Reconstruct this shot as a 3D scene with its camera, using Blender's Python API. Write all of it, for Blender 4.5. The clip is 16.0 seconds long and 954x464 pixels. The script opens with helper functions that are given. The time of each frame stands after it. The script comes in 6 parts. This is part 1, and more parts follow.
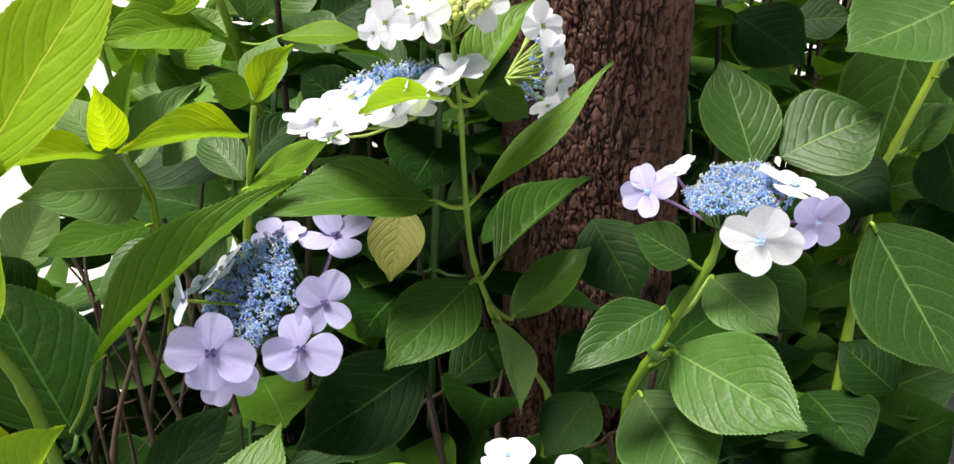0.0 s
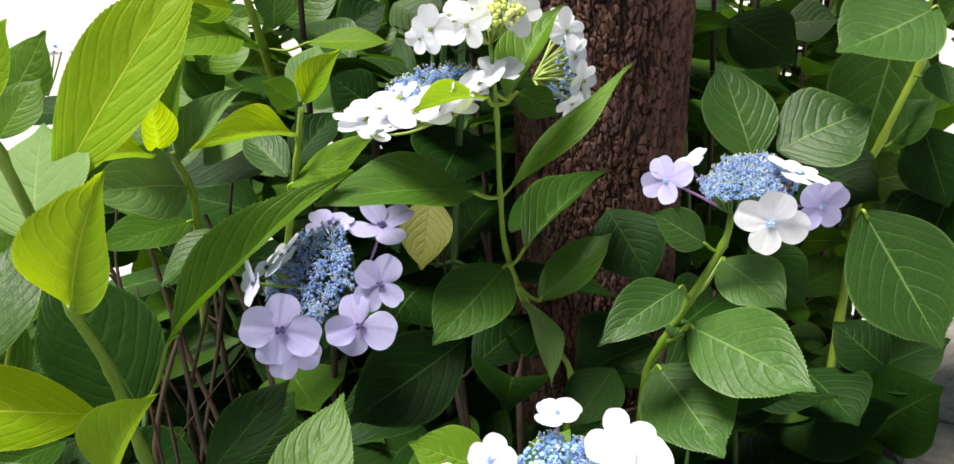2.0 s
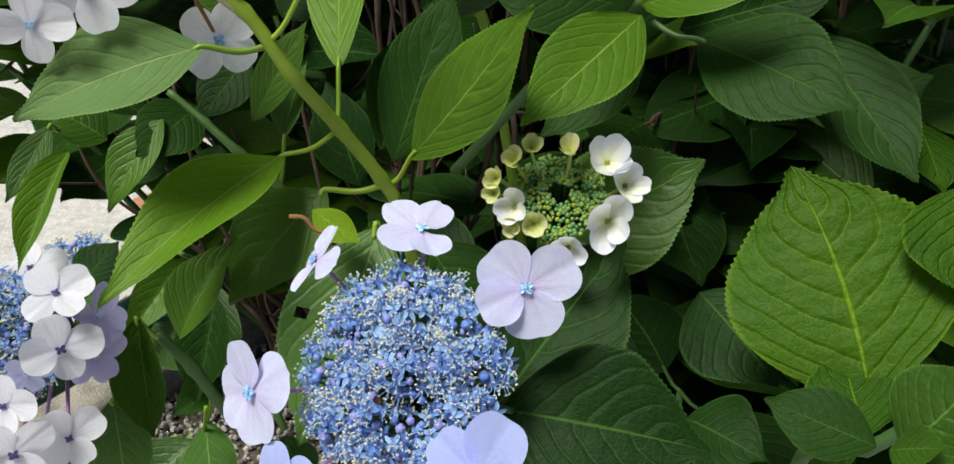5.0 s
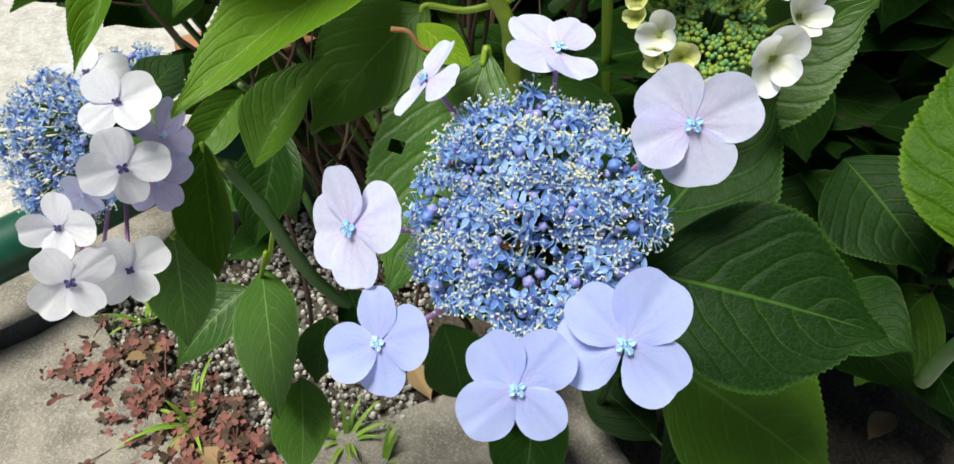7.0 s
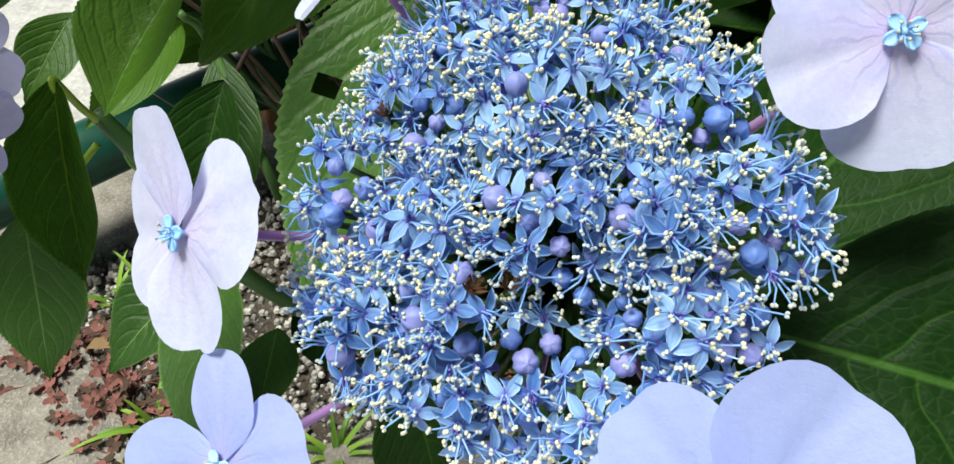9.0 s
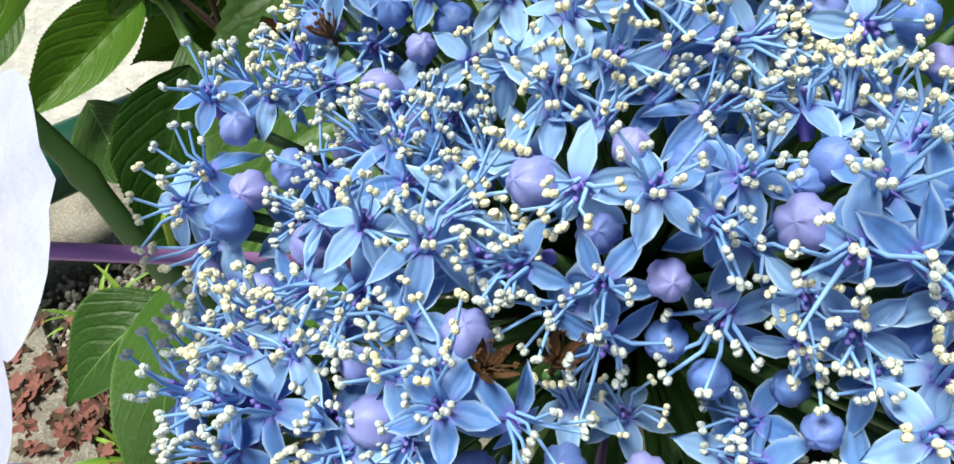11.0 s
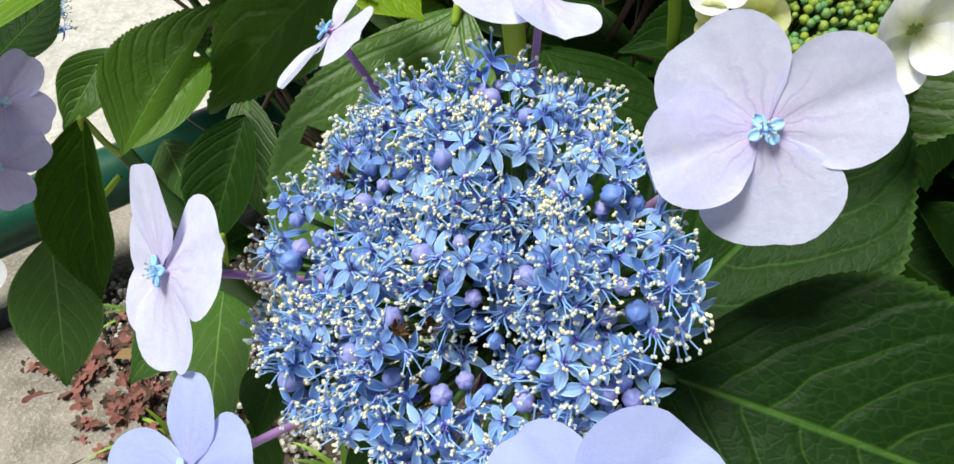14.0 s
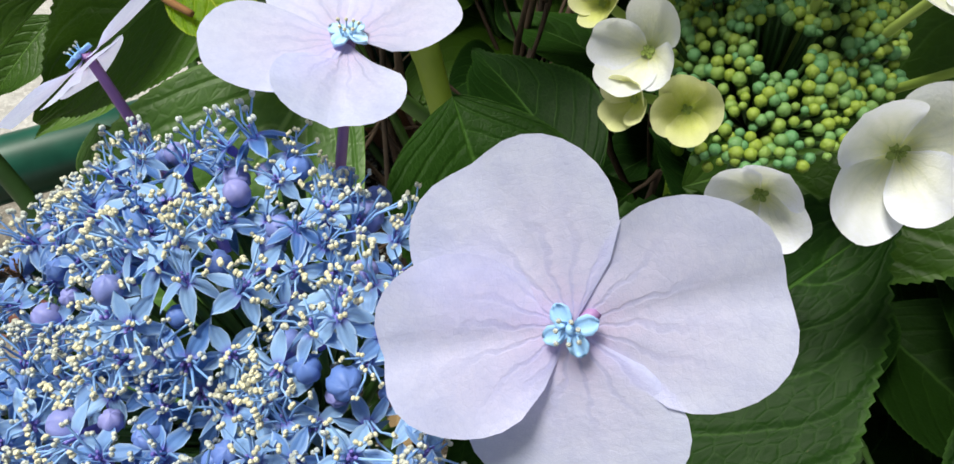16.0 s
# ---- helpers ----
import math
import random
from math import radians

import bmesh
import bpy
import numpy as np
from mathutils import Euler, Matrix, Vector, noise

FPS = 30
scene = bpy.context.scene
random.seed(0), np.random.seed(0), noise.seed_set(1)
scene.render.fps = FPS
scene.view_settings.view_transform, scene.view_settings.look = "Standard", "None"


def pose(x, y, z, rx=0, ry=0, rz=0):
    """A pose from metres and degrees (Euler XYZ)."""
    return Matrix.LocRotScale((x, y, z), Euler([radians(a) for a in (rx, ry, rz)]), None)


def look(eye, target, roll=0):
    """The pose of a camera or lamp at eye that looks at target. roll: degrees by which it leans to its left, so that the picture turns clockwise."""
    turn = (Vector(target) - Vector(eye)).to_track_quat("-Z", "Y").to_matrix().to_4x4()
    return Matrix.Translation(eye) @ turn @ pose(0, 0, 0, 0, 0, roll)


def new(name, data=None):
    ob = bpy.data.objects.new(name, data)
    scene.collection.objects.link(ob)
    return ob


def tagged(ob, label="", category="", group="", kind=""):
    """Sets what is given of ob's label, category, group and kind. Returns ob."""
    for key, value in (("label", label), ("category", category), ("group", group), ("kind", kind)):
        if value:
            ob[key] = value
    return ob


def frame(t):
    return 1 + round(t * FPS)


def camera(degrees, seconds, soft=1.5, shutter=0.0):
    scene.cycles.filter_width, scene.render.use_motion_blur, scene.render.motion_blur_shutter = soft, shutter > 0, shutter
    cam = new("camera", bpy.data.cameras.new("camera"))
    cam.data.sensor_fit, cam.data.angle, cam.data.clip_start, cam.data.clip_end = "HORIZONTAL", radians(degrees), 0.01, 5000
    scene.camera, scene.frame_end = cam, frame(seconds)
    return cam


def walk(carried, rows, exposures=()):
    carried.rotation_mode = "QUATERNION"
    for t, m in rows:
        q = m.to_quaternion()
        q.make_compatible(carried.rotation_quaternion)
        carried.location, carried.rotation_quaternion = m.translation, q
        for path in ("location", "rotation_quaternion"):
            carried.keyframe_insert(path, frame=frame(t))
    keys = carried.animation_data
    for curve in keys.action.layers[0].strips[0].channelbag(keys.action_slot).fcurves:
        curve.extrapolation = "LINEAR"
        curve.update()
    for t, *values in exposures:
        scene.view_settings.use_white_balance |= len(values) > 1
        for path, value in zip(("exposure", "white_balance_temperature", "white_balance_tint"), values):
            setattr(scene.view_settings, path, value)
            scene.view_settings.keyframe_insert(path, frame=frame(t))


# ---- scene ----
cam = camera(60.0, 16.0)
PATH = [
    (0, (0.025, 0.015, 0.894), (-0.056, 1.906, 0.249), -1.7),
    (0.5, (0.017, 0.012, 0.903), (-0.037, 1.905, 0.26), -1.4),
    (1, (0.009, -0.008, 0.902), (-0.045, 1.89, 0.272), -1.5),
    (1.5, (-0.004, -0.017, 0.907), (-0.049, 1.88, 0.273), -1.5),
    (2, (-0.008, -0.032, 0.9), (-0.041, 1.863, 0.263), -2.0),
    (2.5, (-0.025, -0.056, 0.885), (-0.035, 1.82, 0.194), -2.4),
    (3, (-0.059, -0.073, 0.872), (-0.045, 1.784, 0.13), -2.2),
    (3.5, (-0.089, -0.084, 0.855), (-0.093, 1.747, 0.049), -3.1),
    (4, (-0.128, -0.08, 0.81), (-0.173, 1.703, -0.095), -2.9),
    (4.5, (-0.172, -0.101, 0.775), (-0.218, 1.634, -0.218), -1.2),
    (5, (-0.19, -0.106, 0.757), (-0.25, 1.513, -0.416), -0.1),
    (5.2, (-0.195, -0.103, 0.752), (-0.261, 1.474, -0.476), 0.4),
    (7.3, (-0.233, -0.061, 0.692), (-0.341, 1.35, -0.722), 2.9),
    (7.5, (-0.231, -0.048, 0.68), (-0.348, 1.35, -0.746), 3.0),
    (8, (-0.225, -0.025, 0.66), (-0.366, 1.358, -0.778), 2.8),
    (8.5, (-0.222, 0.003, 0.633), (-0.385, 1.385, -0.804), 2.5),
    (8.7, (-0.223, 0.015, 0.626), (-0.398, 1.391, -0.815), 2.3),
    (10.8, (-0.233, 0.078, 0.569), (-0.465, 1.395, -0.918), -0.8),
    (11, (-0.232, 0.075, 0.57), (-0.446, 1.455, -0.862), 1.0),
    (11.5, (-0.229, 0.078, 0.572), (-0.467, 1.433, -0.879), 0.3),
    (12, (-0.227, 0.075, 0.578), (-0.482, 1.422, -0.878), -0.1),
    (12.5, (-0.226, 0.069, 0.588), (-0.478, 1.418, -0.867), 0.2),
    (13, (-0.225, 0.054, 0.607), (-0.459, 1.397, -0.856), 0.6),
    (13.5, (-0.217, 0.029, 0.63), (-0.483, 1.39, -0.812), 0.2),
    (14, (-0.205, 0.023, 0.636), (-0.486, 1.413, -0.775), 1.4),
    (14.5, (-0.195, 0.027, 0.641), (-0.456, 1.412, -0.778), 2.8),
    (15, (-0.186, 0.059, 0.631), (-0.462, 1.431, -0.797), 3.7),
    (15.5, (-0.184, 0.086, 0.622), (-0.528, 1.446, -0.803), 5.7),
    (16, (-0.176, 0.087, 0.619), (-0.554, 1.431, -0.814), 5.8),
]
EXPOSURES = ((0.0, 1.02, 6550, 11), (1.0, 0.94, 6500, 10), (2.5, 0.82, 6500, 10), (4.0, 0.68, 6500, 10), (4.5, 0.52, 6500, 10), (5.0, 0.18, 6400, 8.5), (7.4, 0.37, 6500, 6), (8.5, 0.37, 6300, 5), (11.0, 0.52, 6500, 3), (11.5, 0.44, 6500, 3), (12.5, 0.44, 6500, 4), (14.0, 0.42, 6500, 7), (16.0, 0.22, 6500, 8))  # seconds, stops, kelvin, tint
walk(cam, [(t, look(eye, target, roll)) for t, eye, target, roll in PATH], EXPOSURES)

# ---- sky, sun ----
world = bpy.data.worlds.new("overcast_sky")
scene.world = world
world.use_nodes = True
sky = world.node_tree.nodes.new("ShaderNodeTexSky")
sky.sky_type, sky.sun_disc = "NISHITA", False
SUN_HIGH, SUN_ROUND = radians(69), radians(-110)
sky.sun_elevation, sky.sun_rotation = SUN_HIGH, SUN_ROUND
sky.air_density, sky.dust_density, sky.ozone_density = 1.0, 4.0, 1.0
background = world.node_tree.nodes["Background"]
background.inputs["Strength"].default_value = 0.035
world.node_tree.links.new(sky.outputs["Color"], background.inputs["Color"])
sun = new("sun", bpy.data.lights.new("sun", "SUN"))
sun.data.energy, sun.data.angle, sun.data.color = 5.0, radians(22), (1.0, 0.965, 0.86)
sun.matrix_world = look((0, 0, 0), (-math.sin(SUN_ROUND) * math.cos(SUN_HIGH), -math.cos(SUN_ROUND) * math.cos(SUN_HIGH), -math.sin(SUN_HIGH)))


# ---- materials ----
class Nodes:
    """A small writer of node materials."""

    def __init__(self, name):
        self.mat = bpy.data.materials.new(name)
        self.mat.use_nodes = True
        self.tree = self.mat.node_tree
        self.tree.nodes.clear()
        self.out = self.add("ShaderNodeOutputMaterial")

    def add(self, kind):
        return self.tree.nodes.new(kind)

    def put(self, socket, value):
        if isinstance(value, bpy.types.NodeSocket):
            self.tree.links.new(value, socket)
        else:
            socket.default_value = value

    def math(self, op, a, b=0.0, c=0.0):
        node = self.add("ShaderNodeMath")
        node.operation = op
        for socket, value in zip(node.inputs, (a, b, c)):
            self.put(socket, value)
        return node.outputs[0]

    def ramp(self, value, lo, hi, a=0.0, b=1.0):
        node = self.add("ShaderNodeMapRange")
        node.interpolation_type = "SMOOTHSTEP"
        for socket, v in zip(node.inputs, (value, lo, hi, a, b)):
            self.put(socket, v)
        return node.outputs[0]

    def mix(self, fac, a, b, blend="MIX"):
        node = self.add("ShaderNodeMix")
        node.data_type, node.blend_type = "RGBA", blend
        self.put(node.inputs[0], fac)
        for socket, v in ((node.inputs[6], a), (node.inputs[7], b)):
            self.put(socket, v if isinstance(v, bpy.types.NodeSocket) else (*v, 1.0))
        return node.outputs[2]

    def noise(self, scale, where=None, detail=4.0, rough=0.55):
        node = self.add("ShaderNodeTexNoise")
        self.put(node.inputs["Vector"], where or self.place())
        node.inputs["Scale"].default_value, node.inputs["Detail"].default_value, node.inputs["Roughness"].default_value = scale, detail, rough
        return node.outputs["Fac"]

    def place(self):
        return self.add("ShaderNodeNewGeometry").outputs["Position"]

    def own(self):
        return self.add("ShaderNodeTexCoord").outputs["Object"]

    def uv(self):
        node = self.add("ShaderNodeSeparateXYZ")
        self.tree.links.new(self.add("ShaderNodeTexCoord").outputs["UV"], node.inputs[0])
        return node.outputs[0], node.outputs[1]

    def chance(self):
        return self.add("ShaderNodeObjectInfo").outputs["Random"]

    def bump(self, height, strength, distance):
        node = self.add("ShaderNodeBump")
        self.put(node.inputs["Height"], height)
        node.inputs["Strength"].default_value, node.inputs["Distance"].default_value = strength, distance
        return node.outputs[0]

    def surface(self, colour, rough=0.6, normal=None, spec=0.5, see=0.0, glow=None, metal=0.0, sheen=0.0):
        p = self.add("ShaderNodeBsdfPrincipled")
        self.put(p.inputs["Base Color"], colour if isinstance(colour, bpy.types.NodeSocket) else (*colour, 1.0))
        self.put(p.inputs["Roughness"], rough)
        p.inputs["Specular IOR Level"].default_value, p.inputs["Metallic"].default_value = spec, metal
        p.inputs["Sheen Weight"].default_value = sheen
        if normal:
            self.put(p.inputs["Normal"], normal)
        shader = p.outputs[0]
        if see > 0:
            t = self.add("ShaderNodeBsdfTranslucent")
            c = glow or colour
            self.put(t.inputs["Color"], c if isinstance(c, bpy.types.NodeSocket) else (*c, 1.0))
            if normal:
                self.put(t.inputs["Normal"], normal)
            m = self.add("ShaderNodeMixShader")
            m.inputs[0].default_value = see
            self.tree.links.new(shader, m.inputs[1])
            self.tree.links.new(t.outputs[0], m.inputs[2])
            shader = m.outputs[0]
        self.tree.links.new(shader, self.out.inputs["Surface"])
        return self.mat


def leaf_material(name, deep, light, vein, rough, see, glow, joined=False, spec=0.30, quilt=0.5):
    """A leaf: curved pale veins, quilted between them, a fine net, blotches, a pale rim, its own tint for every leaf."""
    g = Nodes(name)
    u, v = g.uv()
    side = g.math("ABSOLUTE", u)
    wob = g.noise(3.5, g.own(), 2.0)
    other = g.math("MULTIPLY", g.math("GREATER_THAN", u, 0.0), VEIN_SHIFT)
    run = g.math("SUBTRACT", g.math("MULTIPLY", v, VEINS), g.math("MULTIPLY", g.math("POWER", side, 1.5), VEIN_CURVE))
    phase = g.math("ADD", g.math("ADD", run, other), g.math("MULTIPLY", wob, 0.75))
    cell = g.math("ABSOLUTE", g.math("SUBTRACT", g.math("FRACT", phase), 0.5))
    lateral = g.math("MULTIPLY", g.ramp(cell, 0.050, 0.0), g.ramp(side, 0.98, 0.35))
    mid = g.ramp(side, g.math("ADD", 0.022, g.math("MULTIPLY", g.math("SUBTRACT", 1.0, v), 0.022)), 0.008)
    fine_node = g.add("ShaderNodeTexVoronoi")
    fine_node.feature = "DISTANCE_TO_EDGE"
    g.put(fine_node.inputs["Vector"], g.own())
    fine_node.inputs["Scale"].default_value = 30.0
    fine = g.ramp(fine_node.outputs["Distance"], 0.0, 0.16)
    blotch = g.noise(3.0, g.own(), 4.0)
    chance = g.add("ShaderNodeNewGeometry").outputs["Random Per Island"] if joined else g.chance()
    tone = g.mix(g.ramp(g.math("ADD", g.math("MULTIPLY", blotch, 0.6), g.math("MULTIPLY", chance, 0.7)), 0.3, 1.0), deep, light)
    tone = g.mix(g.math("MULTIPLY", g.math("SUBTRACT", 1.0, fine), 0.10), tone, vein)
    tone = g.mix(g.math("MULTIPLY", g.ramp(g.noise(18.0, g.own(), 3.0), 0.45, 0.7), 0.22), tone, g.mix(0.5, tone, deep))
    tone = g.mix(g.math("MULTIPLY", lateral, 0.42), tone, vein)
    tone = g.mix(g.math("MULTIPLY", mid, 0.85), tone, vein)
    tone = g.mix(g.math("MULTIPLY", g.ramp(side, 0.93, 0.995), 0.45), tone, vein)
    speck = g.ramp(g.noise(60.0, g.own(), 2.0), 0.73, 0.8)
    tone = g.mix(g.math("MULTIPLY", speck, 0.3), tone, (0.16, 0.12, 0.05))
    height = g.math("ADD", g.math("MULTIPLY", g.ramp(cell, 0.0, 0.22), 0.45), g.math("ADD", g.math("MULTIPLY", fine, 0.08), g.math("MULTIPLY", g.noise(11.0, g.own(), 3.0), 1.0)))
    height = g.math("SUBTRACT", height, g.math("MULTIPLY", mid, 0.5))
    return g.surface(tone, g.math("ADD", rough, g.math("MULTIPLY", blotch, 0.15)), g.bump(height, quilt, 0.0024 * quilt), spec, see, g.mix(g.math("MULTIPLY", g.math("MAXIMUM", lateral, mid), 0.85), g.mix(0.55, tone, glow), vein))


VEINS, VEIN_CURVE, VEIN_SHIFT = 7.5, 2.9, 0.45  # side veins on a leaf, how far they sweep forward, the step between the two sides
TINTS = {
    # dark green leaves taken near black: the bush's inner shade is in the colour
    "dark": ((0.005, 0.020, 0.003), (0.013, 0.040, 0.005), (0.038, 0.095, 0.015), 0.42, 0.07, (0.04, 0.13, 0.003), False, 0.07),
    "mid": ((0.022, 0.064, 0.004), (0.053, 0.122, 0.007), (0.10, 0.21, 0.035), 0.38, 0.22, (0.11, 0.30, 0.003)),
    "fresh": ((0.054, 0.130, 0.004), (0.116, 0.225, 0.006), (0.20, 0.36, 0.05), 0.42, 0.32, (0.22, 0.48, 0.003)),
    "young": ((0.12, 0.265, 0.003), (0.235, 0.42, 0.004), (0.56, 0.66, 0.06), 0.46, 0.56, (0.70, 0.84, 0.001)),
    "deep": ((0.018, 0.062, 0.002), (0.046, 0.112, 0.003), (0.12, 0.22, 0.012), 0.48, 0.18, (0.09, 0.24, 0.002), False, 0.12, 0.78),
    "cool": ((0.020, 0.060, 0.008), (0.046, 0.113, 0.016), (0.15, 0.26, 0.07), 0.36, 0.20, (0.10, 0.28, 0.012)),
    "pale": ((0.08, 0.165, 0.045), (0.14, 0.24, 0.065), (0.24, 0.33, 0.11), 0.60, 0.25, (0.22, 0.36, 0.03)),
    "old": ((0.065, 0.075, 0.006), (0.105, 0.115, 0.010), (0.12, 0.11, 0.03), 0.55, 0.15, (0.14, 0.13, 0.01)),
}
LEAF = {kind: leaf_material("leaf_" + kind, *tint) for kind, tint in TINTS.items()}
FAR_LEAF = leaf_material("leaf_far", (0.008, 0.036, 0.005), (0.12, 0.27, 0.014), (0.18, 0.33, 0.03), 0.45, 0.36, (0.16, 0.34, 0.003), True)


def sepal_material(name, rim, middle, heart, vein):
    g = Nodes(name)
    u, v = g.uv()
    wob = g.noise(5.0, g.own(), 3.0)
    fan = g.math("SINE", g.math("MULTIPLY", g.math("ADD", u, g.math("MULTIPLY", wob, 0.5)), 19.0))
    lines = g.math("MULTIPLY", g.ramp(fan, 0.55, 1.0), g.ramp(v, 0.95, 0.15))
    net = g.add("ShaderNodeTexVoronoi")
    net.feature = "DISTANCE_TO_EDGE"
    g.put(net.inputs["Vector"], g.own())
    net.inputs["Scale"].default_value = 24.0
    web = g.ramp(net.outputs["Distance"], 0.09, 0.0)
    net2 = g.add("ShaderNodeTexVoronoi")
    net2.feature = "DISTANCE_TO_EDGE"
    g.put(net2.inputs["Vector"], g.own())
    net2.inputs["Scale"].default_value = 64.0
    web = g.math("MAXIMUM", web, g.math("MULTIPLY", g.ramp(net2.outputs["Distance"], 0.10, 0.0), 0.55))
    tone = g.mix(g.ramp(v, 0.35, 0.95), middle, rim)
    tone = g.mix(g.ramp(v, 0.45, 0.05), tone, heart)
    tone = g.mix(g.math("MULTIPLY", g.noise(2.2, g.own(), 3.0), g.math("MULTIPLY", g.chance(), 0.45)), tone, heart)
    tone = g.mix(g.math("MULTIPLY", g.ramp(g.noise(3.5, g.own(), 4.0), 0.45, 0.75), 0.35), tone, g.mix(0.55, rim, vein))
    tone = g.mix(g.math("MULTIPLY", lines, 0.34), tone, vein)
    tone = g.mix(g.math("MULTIPLY", web, 0.09), tone, vein)
    crease = g.noise(13.0, g.own(), 5.0, 0.62)
    tone = g.mix(g.math("MULTIPLY", g.ramp(crease, 0.42, 0.60), 0.26), tone, g.mix(0.5, rim, vein))
    height = g.math("SUBTRACT", g.math("ADD", g.math("MULTIPLY", wob, 0.5), crease), g.math("ADD", g.math("MULTIPLY", lines, 0.30), g.math("MULTIPLY", web, 0.07)))
    return g.surface(tone, 0.55, g.bump(height, 0.34, 0.0005), 0.25, 0.42, tone)


SEPAL = {
    "lilac": sepal_material("sepal_lilac", (0.72, 0.76, 1.0), (0.74, 0.73, 1.0), (0.73, 0.62, 0.90), (0.40, 0.42, 0.78)),
    "blue": sepal_material("sepal_pale_blue", (0.47, 0.56, 0.95), (0.41, 0.50, 0.93), (0.50, 0.50, 0.88), (0.34, 0.38, 0.78)),
    "blush": sepal_material("sepal_blush", (0.86, 0.82, 0.98), (0.88, 0.80, 0.96), (0.80, 0.68, 0.90), (0.60, 0.50, 0.78)),
    "mauve": sepal_material("sepal_mauve", (0.58, 0.57, 0.88), (0.54, 0.51, 0.84), (0.48, 0.38, 0.70), (0.34, 0.28, 0.62)),
    "white": sepal_material("sepal_white", (0.90, 0.91, 0.96), (0.89, 0.89, 0.95), (0.80, 0.79, 0.92), (0.60, 0.61, 0.82)),
    "cream": sepal_material("sepal_cream", (0.80, 0.82, 0.98), (0.88, 0.88, 0.80), (0.74, 0.76, 0.30), (0.66, 0.70, 0.50)),
    "lime": sepal_material("sepal_yellow_green", (0.80, 0.80, 0.50), (0.66, 0.69, 0.20), (0.50, 0.58, 0.08), (0.50, 0.56, 0.14)),
}


def plain(name, deep, light, rough=0.5, scale=40.0, relief=0.2, see=0.0, spec=0.4, chance=0.5):
    g = Nodes(name)
    n = g.noise(scale, g.own(), 3.0)
    fac = g.math("ADD", g.math("MULTIPLY", n, 1.0 - chance), g.math("MULTIPLY", g.chance(), chance))
    tone = g.mix(g.ramp(fac, 0.2, 0.8), deep, light)
    return g.surface(tone, rough, g.bump(n, relief, 0.001), spec, see)


STEM = plain("stem_green", (0.12, 0.22, 0.014), (0.23, 0.34, 0.028), 0.45, 60.0)
STEM_DARK = plain("stem_dark_green", (0.04, 0.10, 0.025), (0.07, 0.15, 0.03), 0.5, 60.0)
WOOD = plain("stem_woody", (0.022, 0.014, 0.009), (0.07, 0.045, 0.028), 0.8, 90.0, 0.6)
PEDICEL = plain("pedicel_purple", (0.22, 0.10, 0.28), (0.34, 0.20, 0.42), 0.5)
PEDICEL_PALE = plain("pedicel_blue_green", (0.16, 0.28, 0.26), (0.26, 0.40, 0.42), 0.5)
PEDICEL_GREEN = plain("pedicel_green", (0.20, 0.29, 0.05), (0.32, 0.41, 0.10), 0.5)


def tiny_petal():
    """A fertile flower's petal: blue with a violet base and pale rims."""
    g = Nodes("fertile_petal_blue")
    u, v = g.uv()
    tone = g.mix(g.ramp(g.math("ADD", g.math("MULTIPLY", g.noise(2.0, g.own(), 3.0), 0.4), g.math("MULTIPLY", g.chance(), 0.6)), 0.2, 0.8), (0.085, 0.205, 0.54), (0.29, 0.48, 0.79))
    tone = g.mix(g.math("MULTIPLY", g.ramp(g.math("ADD", g.math("ABSOLUTE", u), g.math("MULTIPLY", v, 0.35)), 0.80, 1.30), 0.55), tone, (0.58, 0.75, 0.92))
    tone = g.mix(g.ramp(v, 0.35, 0.0), tone, (0.18, 0.16, 0.58))
    return g.surface(tone, 0.5, g.bump(g.math("SINE", g.math("MULTIPLY", u, 9.0)), 0.15, 0.0003), 0.3, 0.25)


TINY_BLUE = tiny_petal()
TINY_FILAMENT = plain("filament_blue", (0.17, 0.34, 0.70), (0.30, 0.50, 0.84), 0.5)
TINY_HEART = plain("fertile_heart_violet", (0.13, 0.10, 0.42), (0.22, 0.18, 0.58), 0.5)
ANTHER = plain("anther_cream", (0.60, 0.66, 0.66), (0.86, 0.82, 0.58), 0.8, 12.0, 0.8, 0.0, 0.3, 0.9)
BUD_BLUE = plain("bud_blue_violet", (0.11, 0.20, 0.53), (0.24, 0.25, 0.56), 0.5, 9.0, 0.12, 0.0, 0.4, 0.8)
BUD_GREEN = plain("bud_green", (0.21, 0.29, 0.035), (0.09, 0.23, 0.09), 0.5, 300.0, 0.2, 0.0, 0.4, 0.8)
BUD_SKY = plain("bud_light_blue", (0.20, 0.36, 0.64), (0.36, 0.50, 0.78), 0.45, 400.0, 0.2, 0.0, 0.4, 0.8)
BUD_LIME = plain("bud_yellow_green", (0.42, 0.50, 0.10), (0.58, 0.64, 0.22), 0.5, 300.0, 0.2, 0.0, 0.4, 0.8)
HEART_BLUE = plain("floret_heart_blue", (0.22, 0.45, 0.80), (0.45, 0.68, 0.92), 0.4, 300.0)
HEART_DARK = plain("floret_heart_indigo", (0.05, 0.05, 0.16), (0.10, 0.09, 0.26), 0.4, 300.0)
WITHERED = plain("withered_brown", (0.09, 0.04, 0.015), (0.22, 0.11, 0.04), 0.9, 200.0, 0.5)
